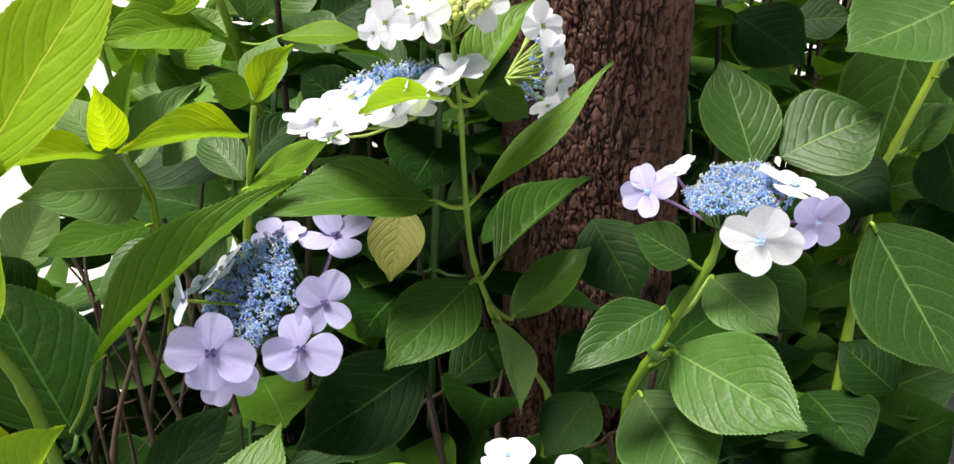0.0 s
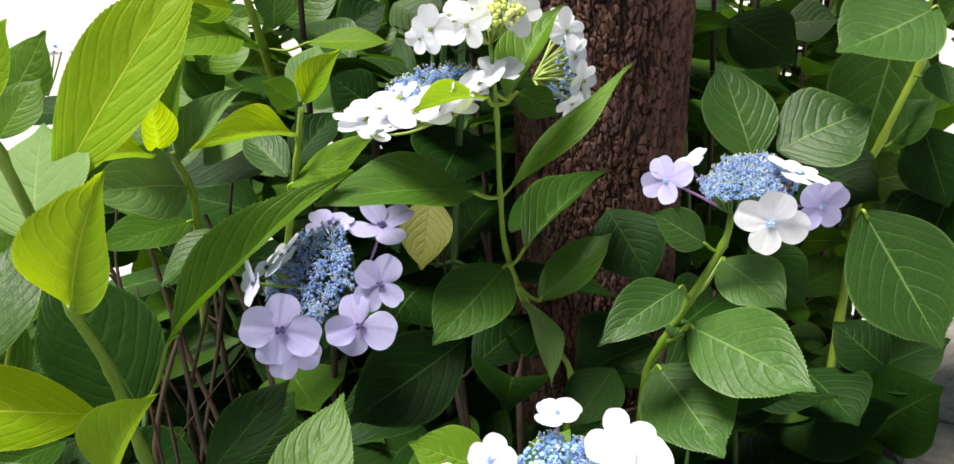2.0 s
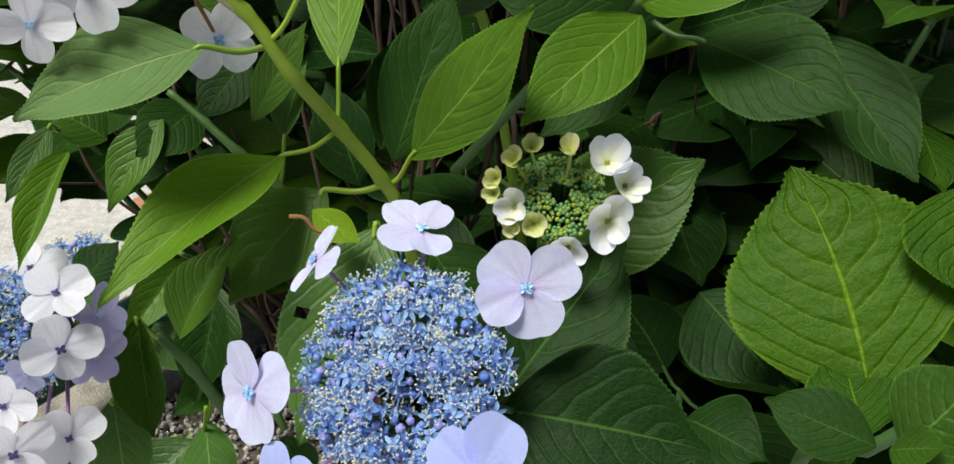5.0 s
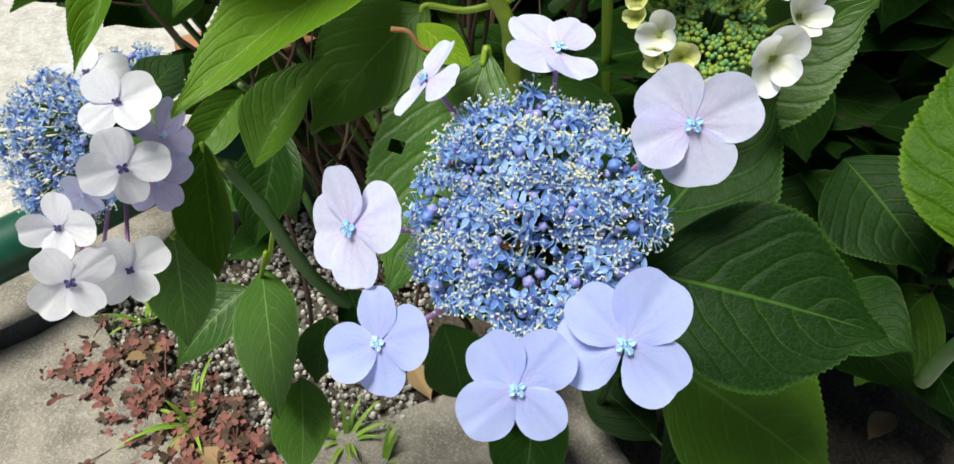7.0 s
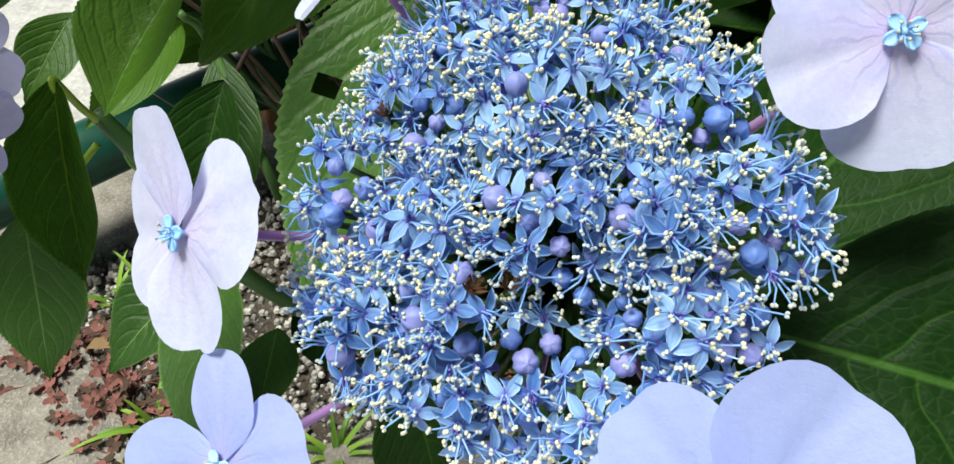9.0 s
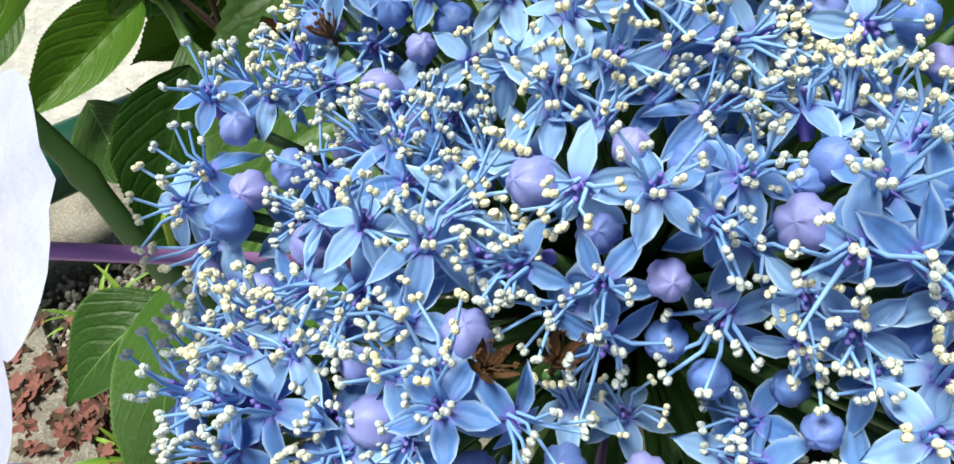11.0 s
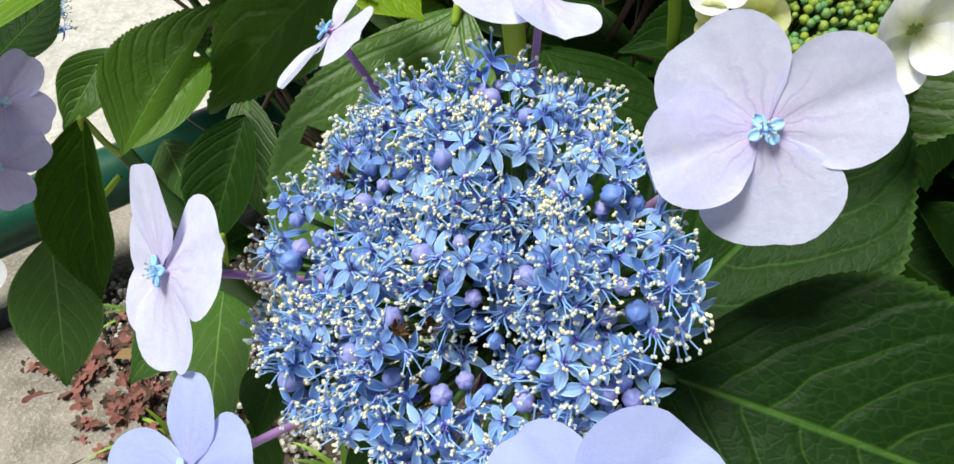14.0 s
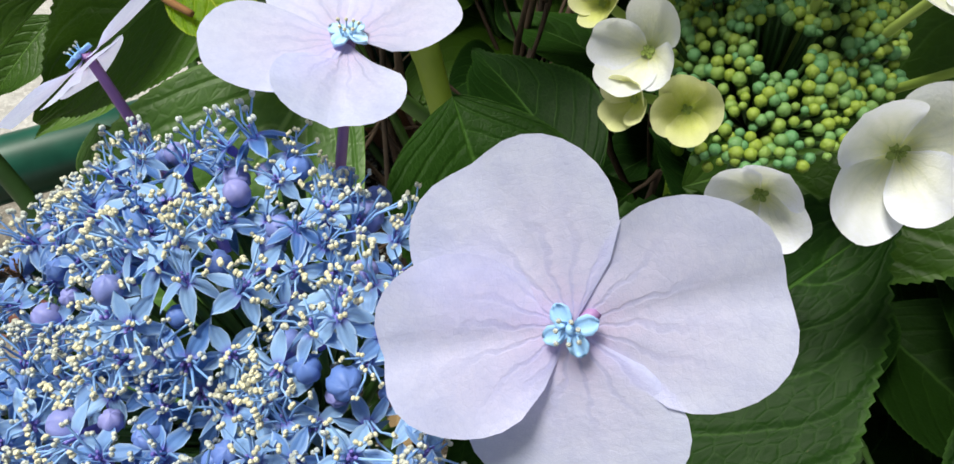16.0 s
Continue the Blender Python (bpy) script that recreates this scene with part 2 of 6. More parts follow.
DEAD_RED = plain("creeper_reddish_brown", (0.075, 0.050, 0.034), (0.26, 0.105, 0.090), 0.75, 90.0, 0.4, 0.15, 0.3, 0.8)
GRASS = plain("grass_blade", (0.12, 0.25, 0.03), (0.28, 0.45, 0.06), 0.5, 60.0, 0.1, 0.3)
PIPE = plain("green_paint", (0.006, 0.055, 0.035), (0.012, 0.085, 0.055), 0.35, 50.0, 0.1, 0.0, 0.5, 0.0)
BRICK = plain("brick_terracotta", (0.26, 0.11, 0.05), (0.42, 0.21, 0.11), 0.9, 120.0, 0.6)
BLEACHED = plain("stem_bleached", (0.36, 0.31, 0.20), (0.56, 0.50, 0.36), 0.8, 120.0, 0.5)
STRAW = plain("dead_leaf_straw", (0.20, 0.13, 0.06), (0.36, 0.26, 0.14), 0.8, 80.0, 0.4)


def bark_material():
    g = Nodes("bark_reddish_brown")
    own = g.own()
    stretch = g.add("ShaderNodeMapping")
    g.put(stretch.inputs["Vector"], own)
    stretch.inputs["Scale"].default_value = (1.0, 1.0, 0.25)
    coarse, fine = g.noise(60.0, stretch.outputs[0], 5.0), g.noise(350.0, own, 4.0)
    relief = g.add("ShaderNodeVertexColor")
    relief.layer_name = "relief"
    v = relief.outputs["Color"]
    # relief sets plate tone; near-black cracks put furrow shade into the colour
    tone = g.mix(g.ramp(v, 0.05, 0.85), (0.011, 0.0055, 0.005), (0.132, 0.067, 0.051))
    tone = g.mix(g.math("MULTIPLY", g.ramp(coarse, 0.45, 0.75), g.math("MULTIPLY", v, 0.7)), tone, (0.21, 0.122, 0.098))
    tone = g.mix(g.math("MULTIPLY", g.ramp(g.noise(9.0, own, 3.0), 0.5, 0.8), 0.3), tone, (0.11, 0.11, 0.085))
    return g.surface(tone, 0.88, g.bump(g.math("ADD", coarse, g.math("MULTIPLY", fine, 0.6)), 0.7, 0.002), 0.2)


def ground_material(name, a, b, c, scale, grit, relief):
    g = Nodes(name)
    big, mid, small = g.noise(2.0, None, 5.0), g.noise(scale, None, 5.0), g.noise(grit, None, 3.0, 0.7)
    tone = g.mix(g.ramp(mid, 0.3, 0.7), a, b)
    tone = g.mix(g.math("MULTIPLY", g.ramp(small, 0.45, 0.72), 0.6), tone, c)
    tone = g.mix(g.math("MULTIPLY", g.ramp(big, 0.45, 0.7), 0.35), tone, a)
    return g.surface(tone, 0.9, g.bump(g.math("ADD", g.math("MULTIPLY", mid, 0.4), small), relief, 0.003), 0.25)


BARK = bark_material()
PAVING = ground_material("pale_gravel", (0.35, 0.34, 0.33), (0.48, 0.47, 0.46), (0.66, 0.65, 0.63), 40.0, 170.0, 1.0)
KERB = ground_material("weathered_concrete", (0.17, 0.155, 0.135), (0.31, 0.285, 0.25), (0.50, 0.47, 0.42), 26.0, 330.0, 1.0)
SOIL = ground_material("dark_soil", (0.030, 0.024, 0.018), (0.075, 0.060, 0.045), (0.16, 0.14, 0.12), 30.0, 260.0, 1.0)


# ---- builders ----
def mesh_of(name, verts, faces, mats, uvs=None, slots=None, smooth=True):
    me = bpy.data.meshes.new(name)
    me.from_pydata([tuple(map(float, v)) for v in verts], [], [tuple(map(int, f)) for f in faces])
    for m in mats:
        me.materials.append(m)
    if uvs is not None:
        layer = me.uv_layers.new(name="UVMap")
        loops = np.empty(len(me.loops), int)
        me.loops.foreach_get("vertex_index", loops)
        layer.data.foreach_set("uv", np.asarray(uvs, float)[loops].ravel())
    if slots is not None:
        me.polygons.foreach_set("material_index", np.asarray(slots, int))
    me.polygons.foreach_set("use_smooth", [smooth] * len(me.polygons))
    me.update()
    return me


def thing(name, place, label, category, group=""):
    e = new(name)
    e.empty_display_size = 0.01
    e.location = place
    return tagged(e, label, category, group)


def under(parent, name, me, m, label=""):
    """A part or sub-part, placed by its pose m in the world."""
    ob = new(name, me)
    ob.parent = parent
    ob.matrix_parent_inverse = ROOT[parent.name].inverted()
    ob.matrix_basis = m
    ROOT[ob.name] = m
    if label:
        ob["label"] = label
    return ob


ROOT = {}


def sheet(rows, across, place, name, mats, gap=None):
    """A curved sheet from place(s, a): s runs 0..1 along it, a -1..1 across it."""
    verts, uvs, faces = [], [], []
    for i in range(rows + 1):
        for j in range(across + 1):
            s, a = i / rows, 2 * j / across - 1
            verts.append(place(s, a, i, j))
            uvs.append((a, s))
    w = across + 1
    for i in range(rows):
        for j in range(across):
            if gap and gap(i / rows, 2 * (j + 0.5) / across - 1):
                continue
            faces.append((i * w + j, i * w + j + 1, i * w + w + j + 1, i * w + w + j))
    return mesh_of(name, verts, faces, mats, uvs)


def leaf_half(s):
    """Half the width of a leaf at s, as an egg shape with a drawn-out tip."""
    h = max(math.sin(math.pi * s ** 0.84), 0.0) ** 0.92
    return 0.5 * h * (1.0 - 0.34 * max(0.0, s - 0.60) * (1.05 - s) / 0.2) * (1.0 - 0.36 * math.exp(-((s - 0.93) / 0.075) ** 2))


def eaten(s, a):
    """Holes that an insect has eaten into a leaf."""
    return 0.42 < s < 0.47 and 0.55 < a < 0.85 or 0.47 <= s < 0.50 and 0.55 < a < 0.70 or 0.37 < s < 0.39 and 0.4 < a < 0.5


def leaf_mesh(kind, number):
    """One leaf, one long and one wide: toothed rim, sunken veins, its own droop, fold and waves."""
    rnd = random.Random(number * 7 + 3)
    droop = (0.10, 0.28, 0.02, 0.20, -0.08, 0.45)[number % 6]
    fold = (0.16, 0.30, 0.06, 0.55, 0.22, 0.35)[number % 6]
    wave, ph = rnd.uniform(0.008, 0.022), rnd.uniform(0, 6)
    bend = rnd.uniform(-0.05, 0.05)

    def place(s, a, i, j):
        h = leaf_half(s)
        edge = abs(a) > 0.999
        tooth = 0.0080 * (1 if i % 2 else -0.5) * (0.4 + 0.6 * abs(math.sin(i * 1.7 + number))) if edge and 0.06 < s < 0.97 else 0.0
        x = math.copysign(h * abs(a) + tooth, a) if a else 0.0
        y = s + 0.12 * abs(a) * h * 0.6 + (0.006 if tooth > 0 else 0)
        cell = (s * VEINS - abs(a) ** 1.5 * VEIN_CURVE + 0.88 + (VEIN_SHIFT if a > 0 else 0)) % 1.0
        quilt = (0.0052, 0.0044, 0.0165, 0.0078, 0.0056, 0.0060)[number % 6] * math.sin(math.pi * cell) ** 0.7 * (1 - a * a) * min(1, 4 * s) * min(1, 4 * (1 - s))
        z = -droop * s * s + fold * abs(x) ** 1.2 - 0.10 * x * x + quilt
        z += wave * math.sin(9 * s + ph + (2 if a > 0 else 0)) * abs(a) ** 2 * 1.6
        return x + bend * math.sin(math.pi * s), y * (1 - 0.25 * droop * droop), z

    return sheet(84, 10, place, "leaf_" + kind, [LEAF[kind]], eaten if number > 5 else None)


LEAVES = {(k, n): leaf_mesh(k, n) for k in LEAF for n in range(6)}
LEAVES["cool", 6] = leaf_mesh("cool", 6)


def sepal_mesh(kind, number):
    rnd = random.Random(number * 11 + 5)
    cup, notch, ph = (0.16, -0.10, 0.28, 0.06)[number % 4], rnd.uniform(0.0, 0.07), rnd.uniform(0, 6)
    if kind in ("cream", "lime"):
        cup = 0.9

    mid, half, long = 0.55, 0.435, 0.45
    top = math.atan(half / math.sqrt(mid * mid - long * long)) * 0.999

    def place(s, a, i, j):
        t = a * top
        p, q, c = (math.sin(t) / half) ** 2 + (math.cos(t) / long) ** 2, -2 * mid * math.cos(t) / long ** 2, (mid / long) ** 2 - 1
        reach = (-q + math.sqrt(max(0.0, q * q - 4 * p * c))) / (2 * p)
        reach *= 1 - notch * math.exp(-((a / 0.16) ** 2)) + 0.010 * math.sin(9 * a + ph)
        r = s * reach
        x, y = r * math.sin(t), r * math.cos(t)
        z = cup * (r * r * 0.5 + 0.7 * x * x) + 0.045 * math.sin(5 * r + ph) * a * a * s + 0.016 * math.sin(8 * a + ph) * r * r - 0.035 * math.exp(-((x / 0.05) ** 2)) * r
        return x, y, z

    return sheet(12, 22, place, "sepal_" + kind, [SEPAL[kind]])


SEPALS = {(k, n): sepal_mesh(k, n) for k in SEPAL for n in range(4)}


def tube_data(points, radii, sides=8):
    """Verts and faces of a tube along points, closed at both ends."""
    pts = [Vector(p) for p in points]
    verts, faces = [], []
    side = None
    for i, p in enumerate(pts):
        along = (pts[min(i + 1, len(pts) - 1)] - pts[max(i - 1, 0)]).normalized()
        if side is None:
            side = along.orthogonal().normalized()
        side = (side - along * side.dot(along)).normalized()
        other = along.cross(side)
        for k in range(sides):
            a = 2 * math.pi * k / sides
            verts.append(p + (side * math.cos(a) + other * math.sin(a)) * radii[i])
    for i in range(len(pts) - 1):
        for k in range(sides):
            n = (k + 1) % sides
            faces.append((i * sides + k, i * sides + n, (i + 1) * sides + n, (i + 1) * sides + k))
    faces.append(tuple(range(sides))[::-1])
    faces.append(tuple(range((len(pts) - 1) * sides, len(pts) * sides)))
    return verts, faces


def smooth_line(points, steps=6):
    """A smooth line along points."""
    p = [Vector(q) for q in points]
    p = [p[0] * 2 - p[1], *p, p[-1] * 2 - p[-2]]
    out = []
    for i in range(1, len(p) - 2):
        for k in range(steps):
            t = k / steps
            out.append(0.5 * (2 * p[i] + (p[i + 1] - p[i - 1]) * t + (2 * p[i - 1] - 5 * p[i] + 4 * p[i + 1] - p[i + 2]) * t * t
                              + (3 * p[i] - p[i - 1] - 3 * p[i + 1] + p[i + 2]) * t ** 3))
    return [*out, p[-2]]


def tube(name, parent, points, r0, r1, mat, label="", sides=8, knots=0.0):
    line = smooth_line(points)
    n = len(line)
    radii = [r0 + (r1 - r0) * i / (n - 1) + (knots * r0 if i % 6 == 0 and 0 < i < n - 1 else 0) for i in range(n)]
    verts, faces = tube_data(line, radii, sides)
    return under(parent, name, mesh_of(name, verts, faces, [mat]), Matrix())


def frame_of(ahead, normal):
    """Turn whose y runs along ahead and whose z leans to normal."""
    y = Vector(ahead).normalized()
    z = Vector(normal)
    z = (z - y * z.dot(y)).normalized()
    x = y.cross(z)
    return Matrix((x, y, z)).transposed()


def shoot(place, label, group="shoots of the bush"):
    e = thing("hydrangea_shoot", place, label, "plant shoot", group)
    ROOT[e.name] = Matrix.Translation(place)
    return e


def leaf(parent, base, tip, normal, width, kind="mid", number=0, node=None, stalk=None):
    base, tip = Vector(base), Vector(tip)
    length = (tip - base).length
    turn = frame_of(tip - base, normal)
    # the droop of the blade takes the tip below the axis: lift the blade so that the tip meets its place
    droop = (0.10, 0.28, 0.02, 0.20, -0.08, 0.45)[number % 6]
    lift = Matrix.Rotation(math.atan(droop * 0.5 * (length + width) / length), 3, "X")
    m = Matrix.Translation(base) @ (turn @ lift).to_4x4() @ Matrix.Diagonal((width, length, 0.5 * (length + width), 1))
    ob = under(parent, "leaf", LEAVES[kind, number], m)
    if node is not None:
        node = Vector(node)
        mid = (node + base) / 2 - Vector((0, 0, 0.10 * (base - node).length))
        r = 0.0014 if width > 0.04 else 0.0011
        tube("petiole", parent, (node, mid, base, base + (tip - base) * 0.06), r * 1.25, r, stalk or (STEM_DARK if kind == "dark" else STEM), "", 6)
    return ob


def star_mesh(number, withered=False):
    """One fertile flower: five pointed petals, a violet heart, long stamens with two-lobed anthers."""
    rnd = random.Random(number + 40)
    verts, faces, slots, uvs = [], [], [], []

    def grow(v, f, slot, uv=None):
        n = len(verts)
        uvs.extend(uv or [(0.0, 0.0)] * len(v))
        verts.extend(v)
        faces.extend(tuple(k + n for k in q) for q in f)
        slots.extend([slot] * len(f))

    back = rnd.uniform(-0.95, 0.15) if not withered else 0.9
    for k in range(5):
        a = 2 * math.pi * (k + rnd.uniform(-0.1, 0.1)) / 5
        c, s = math.cos(a), math.sin(a)
        rows = []
        for i, (d, w) in enumerate(((0.08, 0.09), (0.26, 0.19), (0.50, 0.255), (0.76, 0.19), (1.0, 0.01))):
            z = 0.10 + back * d * d
            for o, dz in ((-w, 0.13), (0, 0.0), (w, 0.13)):
                rows.append((c * d - s * o, s * d + c * o, z + dz * (1 - d * 0.4)))
        f = []
        for i in range(4):
            for j in range(2):
                f.append((i * 3 + j, i * 3 + j + 1, i * 3 + j + 4, i * 3 + j + 3))
        grow(rows, f, 0, [(o, i / 4) for i in range(5) for o in (-1.0, 0.0, 1.0)])
    ring = [(0.17 * math.cos(2 * math.pi * k / 8), 0.17 * math.sin(2 * math.pi * k / 8), 0.02) for k in range(8)]
    low = [(x * 0.8, y * 0.8, -0.45) for x, y, z in ring]
    top = [(x * 0.6, y * 0.6, 0.20) for x, y, z in ring]
    f = [(k, (k + 1) % 8, 8 + (k + 1) % 8, 8 + k) for k in range(8)] + [(8 + k, 8 + (k + 1) % 8, 16 + (k + 1) % 8, 16 + k) for k in range(8)]
    grow(low + ring + top, f + [tuple(range(16, 24))], 2)
    for k in range(3):
        a = 2.1 * k + rnd.uniform(-0.3, 0.3)
        tip = Vector((0.11 * math.cos(a), 0.11 * math.sin(a), 0.42))
        v, f = tube_data([Vector((0.04 * math.cos(a), 0.04 * math.sin(a), 0.16)), tip, tip + Vector((0.0, 0.0, 0.05)), tip + Vector((0.0, 0.0, 0.10))], (0.040, 0.032, 0.062, 0.030), 6)
        grow(v, f, 2)
    for k in range(8):
        a, out, up = 2 * math.pi * (k + rnd.uniform(-0.4, 0.4)) / 8, rnd.uniform(0.25, 1.05), rnd.uniform(0.55, 1.25)
        c, s = math.cos(a), math.sin(a)
        sway = rnd.uniform(-0.15, 0.15)
        line = [Vector((0.12 * c, 0.12 * s, 0.12)), Vector((out * 0.40 * c - sway * s, out * 0.40 * s + sway * c, 0.12 + up * 0.55)), Vector((out * 0.95 * c, out * 0.95 * s, 0.12 + up))]
        v, f = tube_data(line, (0.046, 0.038, 0.030), 5)
        grow(v, f[:-2], 1)
        end, side = line[-1], Vector((-s, c, rnd.uniform(-0.3, 0.3))).normalized()
        for o in (-0.062, 0.062):
            q = end + side * o + Vector((0, 0, 0.03))
            v = [q + Vector((0, 0, 0.105))] + [q + Vector((0.076 * math.sin(h) * math.cos(w), 0.076 * math.sin(h) * math.sin(w), 0.105 * math.cos(h))) for h in (0.8, 1.57, 2.35) for w in (0, 1.05, 2.09, 3.14, 4.19, 5.24)] + [q - Vector((0, 0, 0.105))]
            f = [(0, 1 + i, 1 + (i + 1) % 6) for i in range(6)] + [(13 + i, 19, 13 + (i + 1) % 6) for i in range(6)]
            f += [(1 + 6 * b + i, 7 + 6 * b + i, 7 + 6 * b + (i + 1) % 6, 1 + 6 * b + (i + 1) % 6) for b in (0, 1) for i in range(6)]
            grow(v, f, 3)
    return mesh_of("fertile_flower", verts, faces, [WITHERED] * 4 if withered else [TINY_BLUE, TINY_FILAMENT, TINY_HEART, ANTHER], uvs, slots)


def bud_mesh(name, mat, lobes=5, cleft=0.20):
    verts, faces = [], []
    for i in range(9):
        lat = math.pi * i / 8
        for k in range(20):
            a = 2 * math.pi * k / 20
            r = 1 - cleft * max(0, math.cos(lobes * a)) ** 8 * (0.35 + 0.65 * math.sin(lat))
            verts.append((r * math.sin(lat) * math.cos(a), r * math.sin(lat) * math.sin(a), r * math.cos(lat) * (1.0 if lat < 1.6 else 1.15)))
    for i in range(8):
        for k in range(20):
            n = (k + 1) % 20
            faces.append((i * 20 + k, (i + 1) * 20 + k, (i + 1) * 20 + n, i * 20 + n))
    return mesh_of(name, verts, faces, [mat])


STARS = [star_mesh(n) for n in range(8)]
DEAD_STAR = star_mesh(9, True)
BUD, BUD_PALE, BUD_YOUNG, BUD_FIRST = bud_mesh("bud", BUD_BLUE, 5, 0.15), bud_mesh("bud_pale", BUD_SKY), bud_mesh("bud_young", BUD_GREEN, 4, 0.08), bud_mesh("bud_first", BUD_LIME)


def heart_mesh(mat, name, tip):
    """The small true flower in the middle of a floret: four thick, hollowed petals round a knob, and short stamens with pale tips."""
    verts, faces, slots = [], [], []

    def grow(v, f, slot):
        n = len(verts)
        verts.extend(v)
        faces.extend(tuple(k + n for k in q) for q in f)
        slots.extend([slot] * len(f))

    for k in range(4):
        a = math.pi / 4 + k * math.pi / 2 + (0.12, -0.08, 0.05, -0.12)[k]
        c, s = math.cos(a), math.sin(a)
        rows = []
        for d, w, z in ((0.12, 0.15, 0.30), (0.45, 0.38, 0.30), (0.80, 0.42, 0.26), (1.05, 0.26, 0.26), (1.16, 0.05, 0.24)):
            rows += [(c * d + s * w * o, s * d - c * w * o, z + 0.20 * o * o) for o in (1, 0.55, 0, -0.55, -1)]
        count = len(rows)
        rows += [(x, y, z - 0.16) for x, y, z in rows]
        f = [(i * 5 + j, i * 5 + j + 1, i * 5 + j + 6, i * 5 + j + 5) for i in range(4) for j in range(4)]
        f += [tuple(q + count for q in r[::-1]) for r in f]
        edge = list(range(0, 25, 5)) + [21, 22, 23, 24] + [19, 14, 9, 4]
        f += [(p, q, q + count, p + count) for p, q in zip(edge, edge[1:])]
        grow(rows, f, 0)
    v, f = tube_data([Vector((0, 0, 0.1)), Vector((0, 0, 0.4)), Vector((0, 0, 0.55))], (0.22, 0.24, 0.10), 8)
    grow(v, f, 0)
    for k in range(7):
        a = k * 0.9
        p = Vector((0.30 * math.cos(a), 0.30 * math.sin(a), 0.3))
        end = p * (1.9 if k % 2 else 1.5) + Vector((0, 0, 0.45))
        v, f = tube_data([p, p * 1.4 + Vector((0, 0, 0.25)), end], (0.06, 0.05, 0.05), 5)
        grow(v, f, 0)
        v, f = tube_data([end - Vector((0, 0, 0.09)), end, end + Vector((0, 0, 0.11))], (0.05, 0.12, 0.05), 6)
        grow(v, f, 1)
    return mesh_of(name, verts, faces, [mat, tip], None, slots)


HEARTS = {"cream": heart_mesh(PEDICEL_GREEN, "heart_cream", PEDICEL_GREEN), "pale": heart_mesh(HEART_BLUE, "heart", ANTHER), "indigo": heart_mesh(HEART_DARK, "heart_indigo", HEART_DARK)}


def flower_head(place, label, group="flower heads"):
    e = thing("hydrangea_flower_head", place, label, "flower", group)
    ROOT[e.name] = Matrix.Translation(place)
    return e


def floret(head, centre, normal, radius, spin=0.0, kind="lilac", hub=None, count=4, heart="pale", label="", sizes=(1.0, 0.91, 1.06, 0.95), flare=0.0, colour=None, turns=(0, 0, 0, 0), wides=(1.0, 1.0, 1.0, 1.0)):
    """A sterile floret: four broad sepals, two over two, round a small heart, on a long stalk from the hub."""
    centre, z = Vector(centre), Vector(normal).normalized()
    x = z.orthogonal().normalized()
    up = Vector((0, 0, 1)) - z * z.z
    if up.length > 0.05:
        x = up.normalized()
    base = Matrix((x, z.cross(x), z)).transposed().to_4x4()
    rnd = random.Random(int(centre.x * 9973 + centre.y * 7919 + centre.z * 5417))
    root = Matrix.Translation(centre) @ base
    if hub is not None:
        hub = Vector(hub)
        mid = (hub + centre) / 2 - z * (centre - hub).length * 0.10
        stalk = tube("floret", head, (hub, mid, centre - z * 0.003, centre), 0.0011, 0.0008, colour or PEDICEL, label, 6)
    else:
        stalk = tube("floret", head, (centre - z * 0.02, centre - z * 0.01, centre), 0.0011, 0.0008, colour or PEDICEL, label, 6)
    if label:
        stalk["label"] = label
    for k in range(count):
        a = spin + k * 360 / count + rnd.uniform(-7, 7) + turns[k % 4]
        size = radius * sizes[k % len(sizes)]
        m = root @ pose(0, 0, 0.0006 * (k % 2), 0, 0, a) @ pose(0, 0, 0, flare + rnd.uniform(-9, 13), rnd.uniform(-9, 9), 0)
        wide = (4 / count if count < 4 else 1.0) * wides[k % 4]
        m = m @ Matrix.Diagonal((size * rnd.uniform(0.90, 1.12) * min(wide, 1.25), size, size, 1))
        under(stalk, "sepal", SEPALS[kind, rnd.randrange(4)], m)
    h = radius * (0.12 if radius > 0.018 else 0.10)
    under(stalk, "heart", HEARTS[heart], root @ pose(0, 0, 0.0008) @ Matrix.Diagonal((h, h, h, 1)))
    return stalk


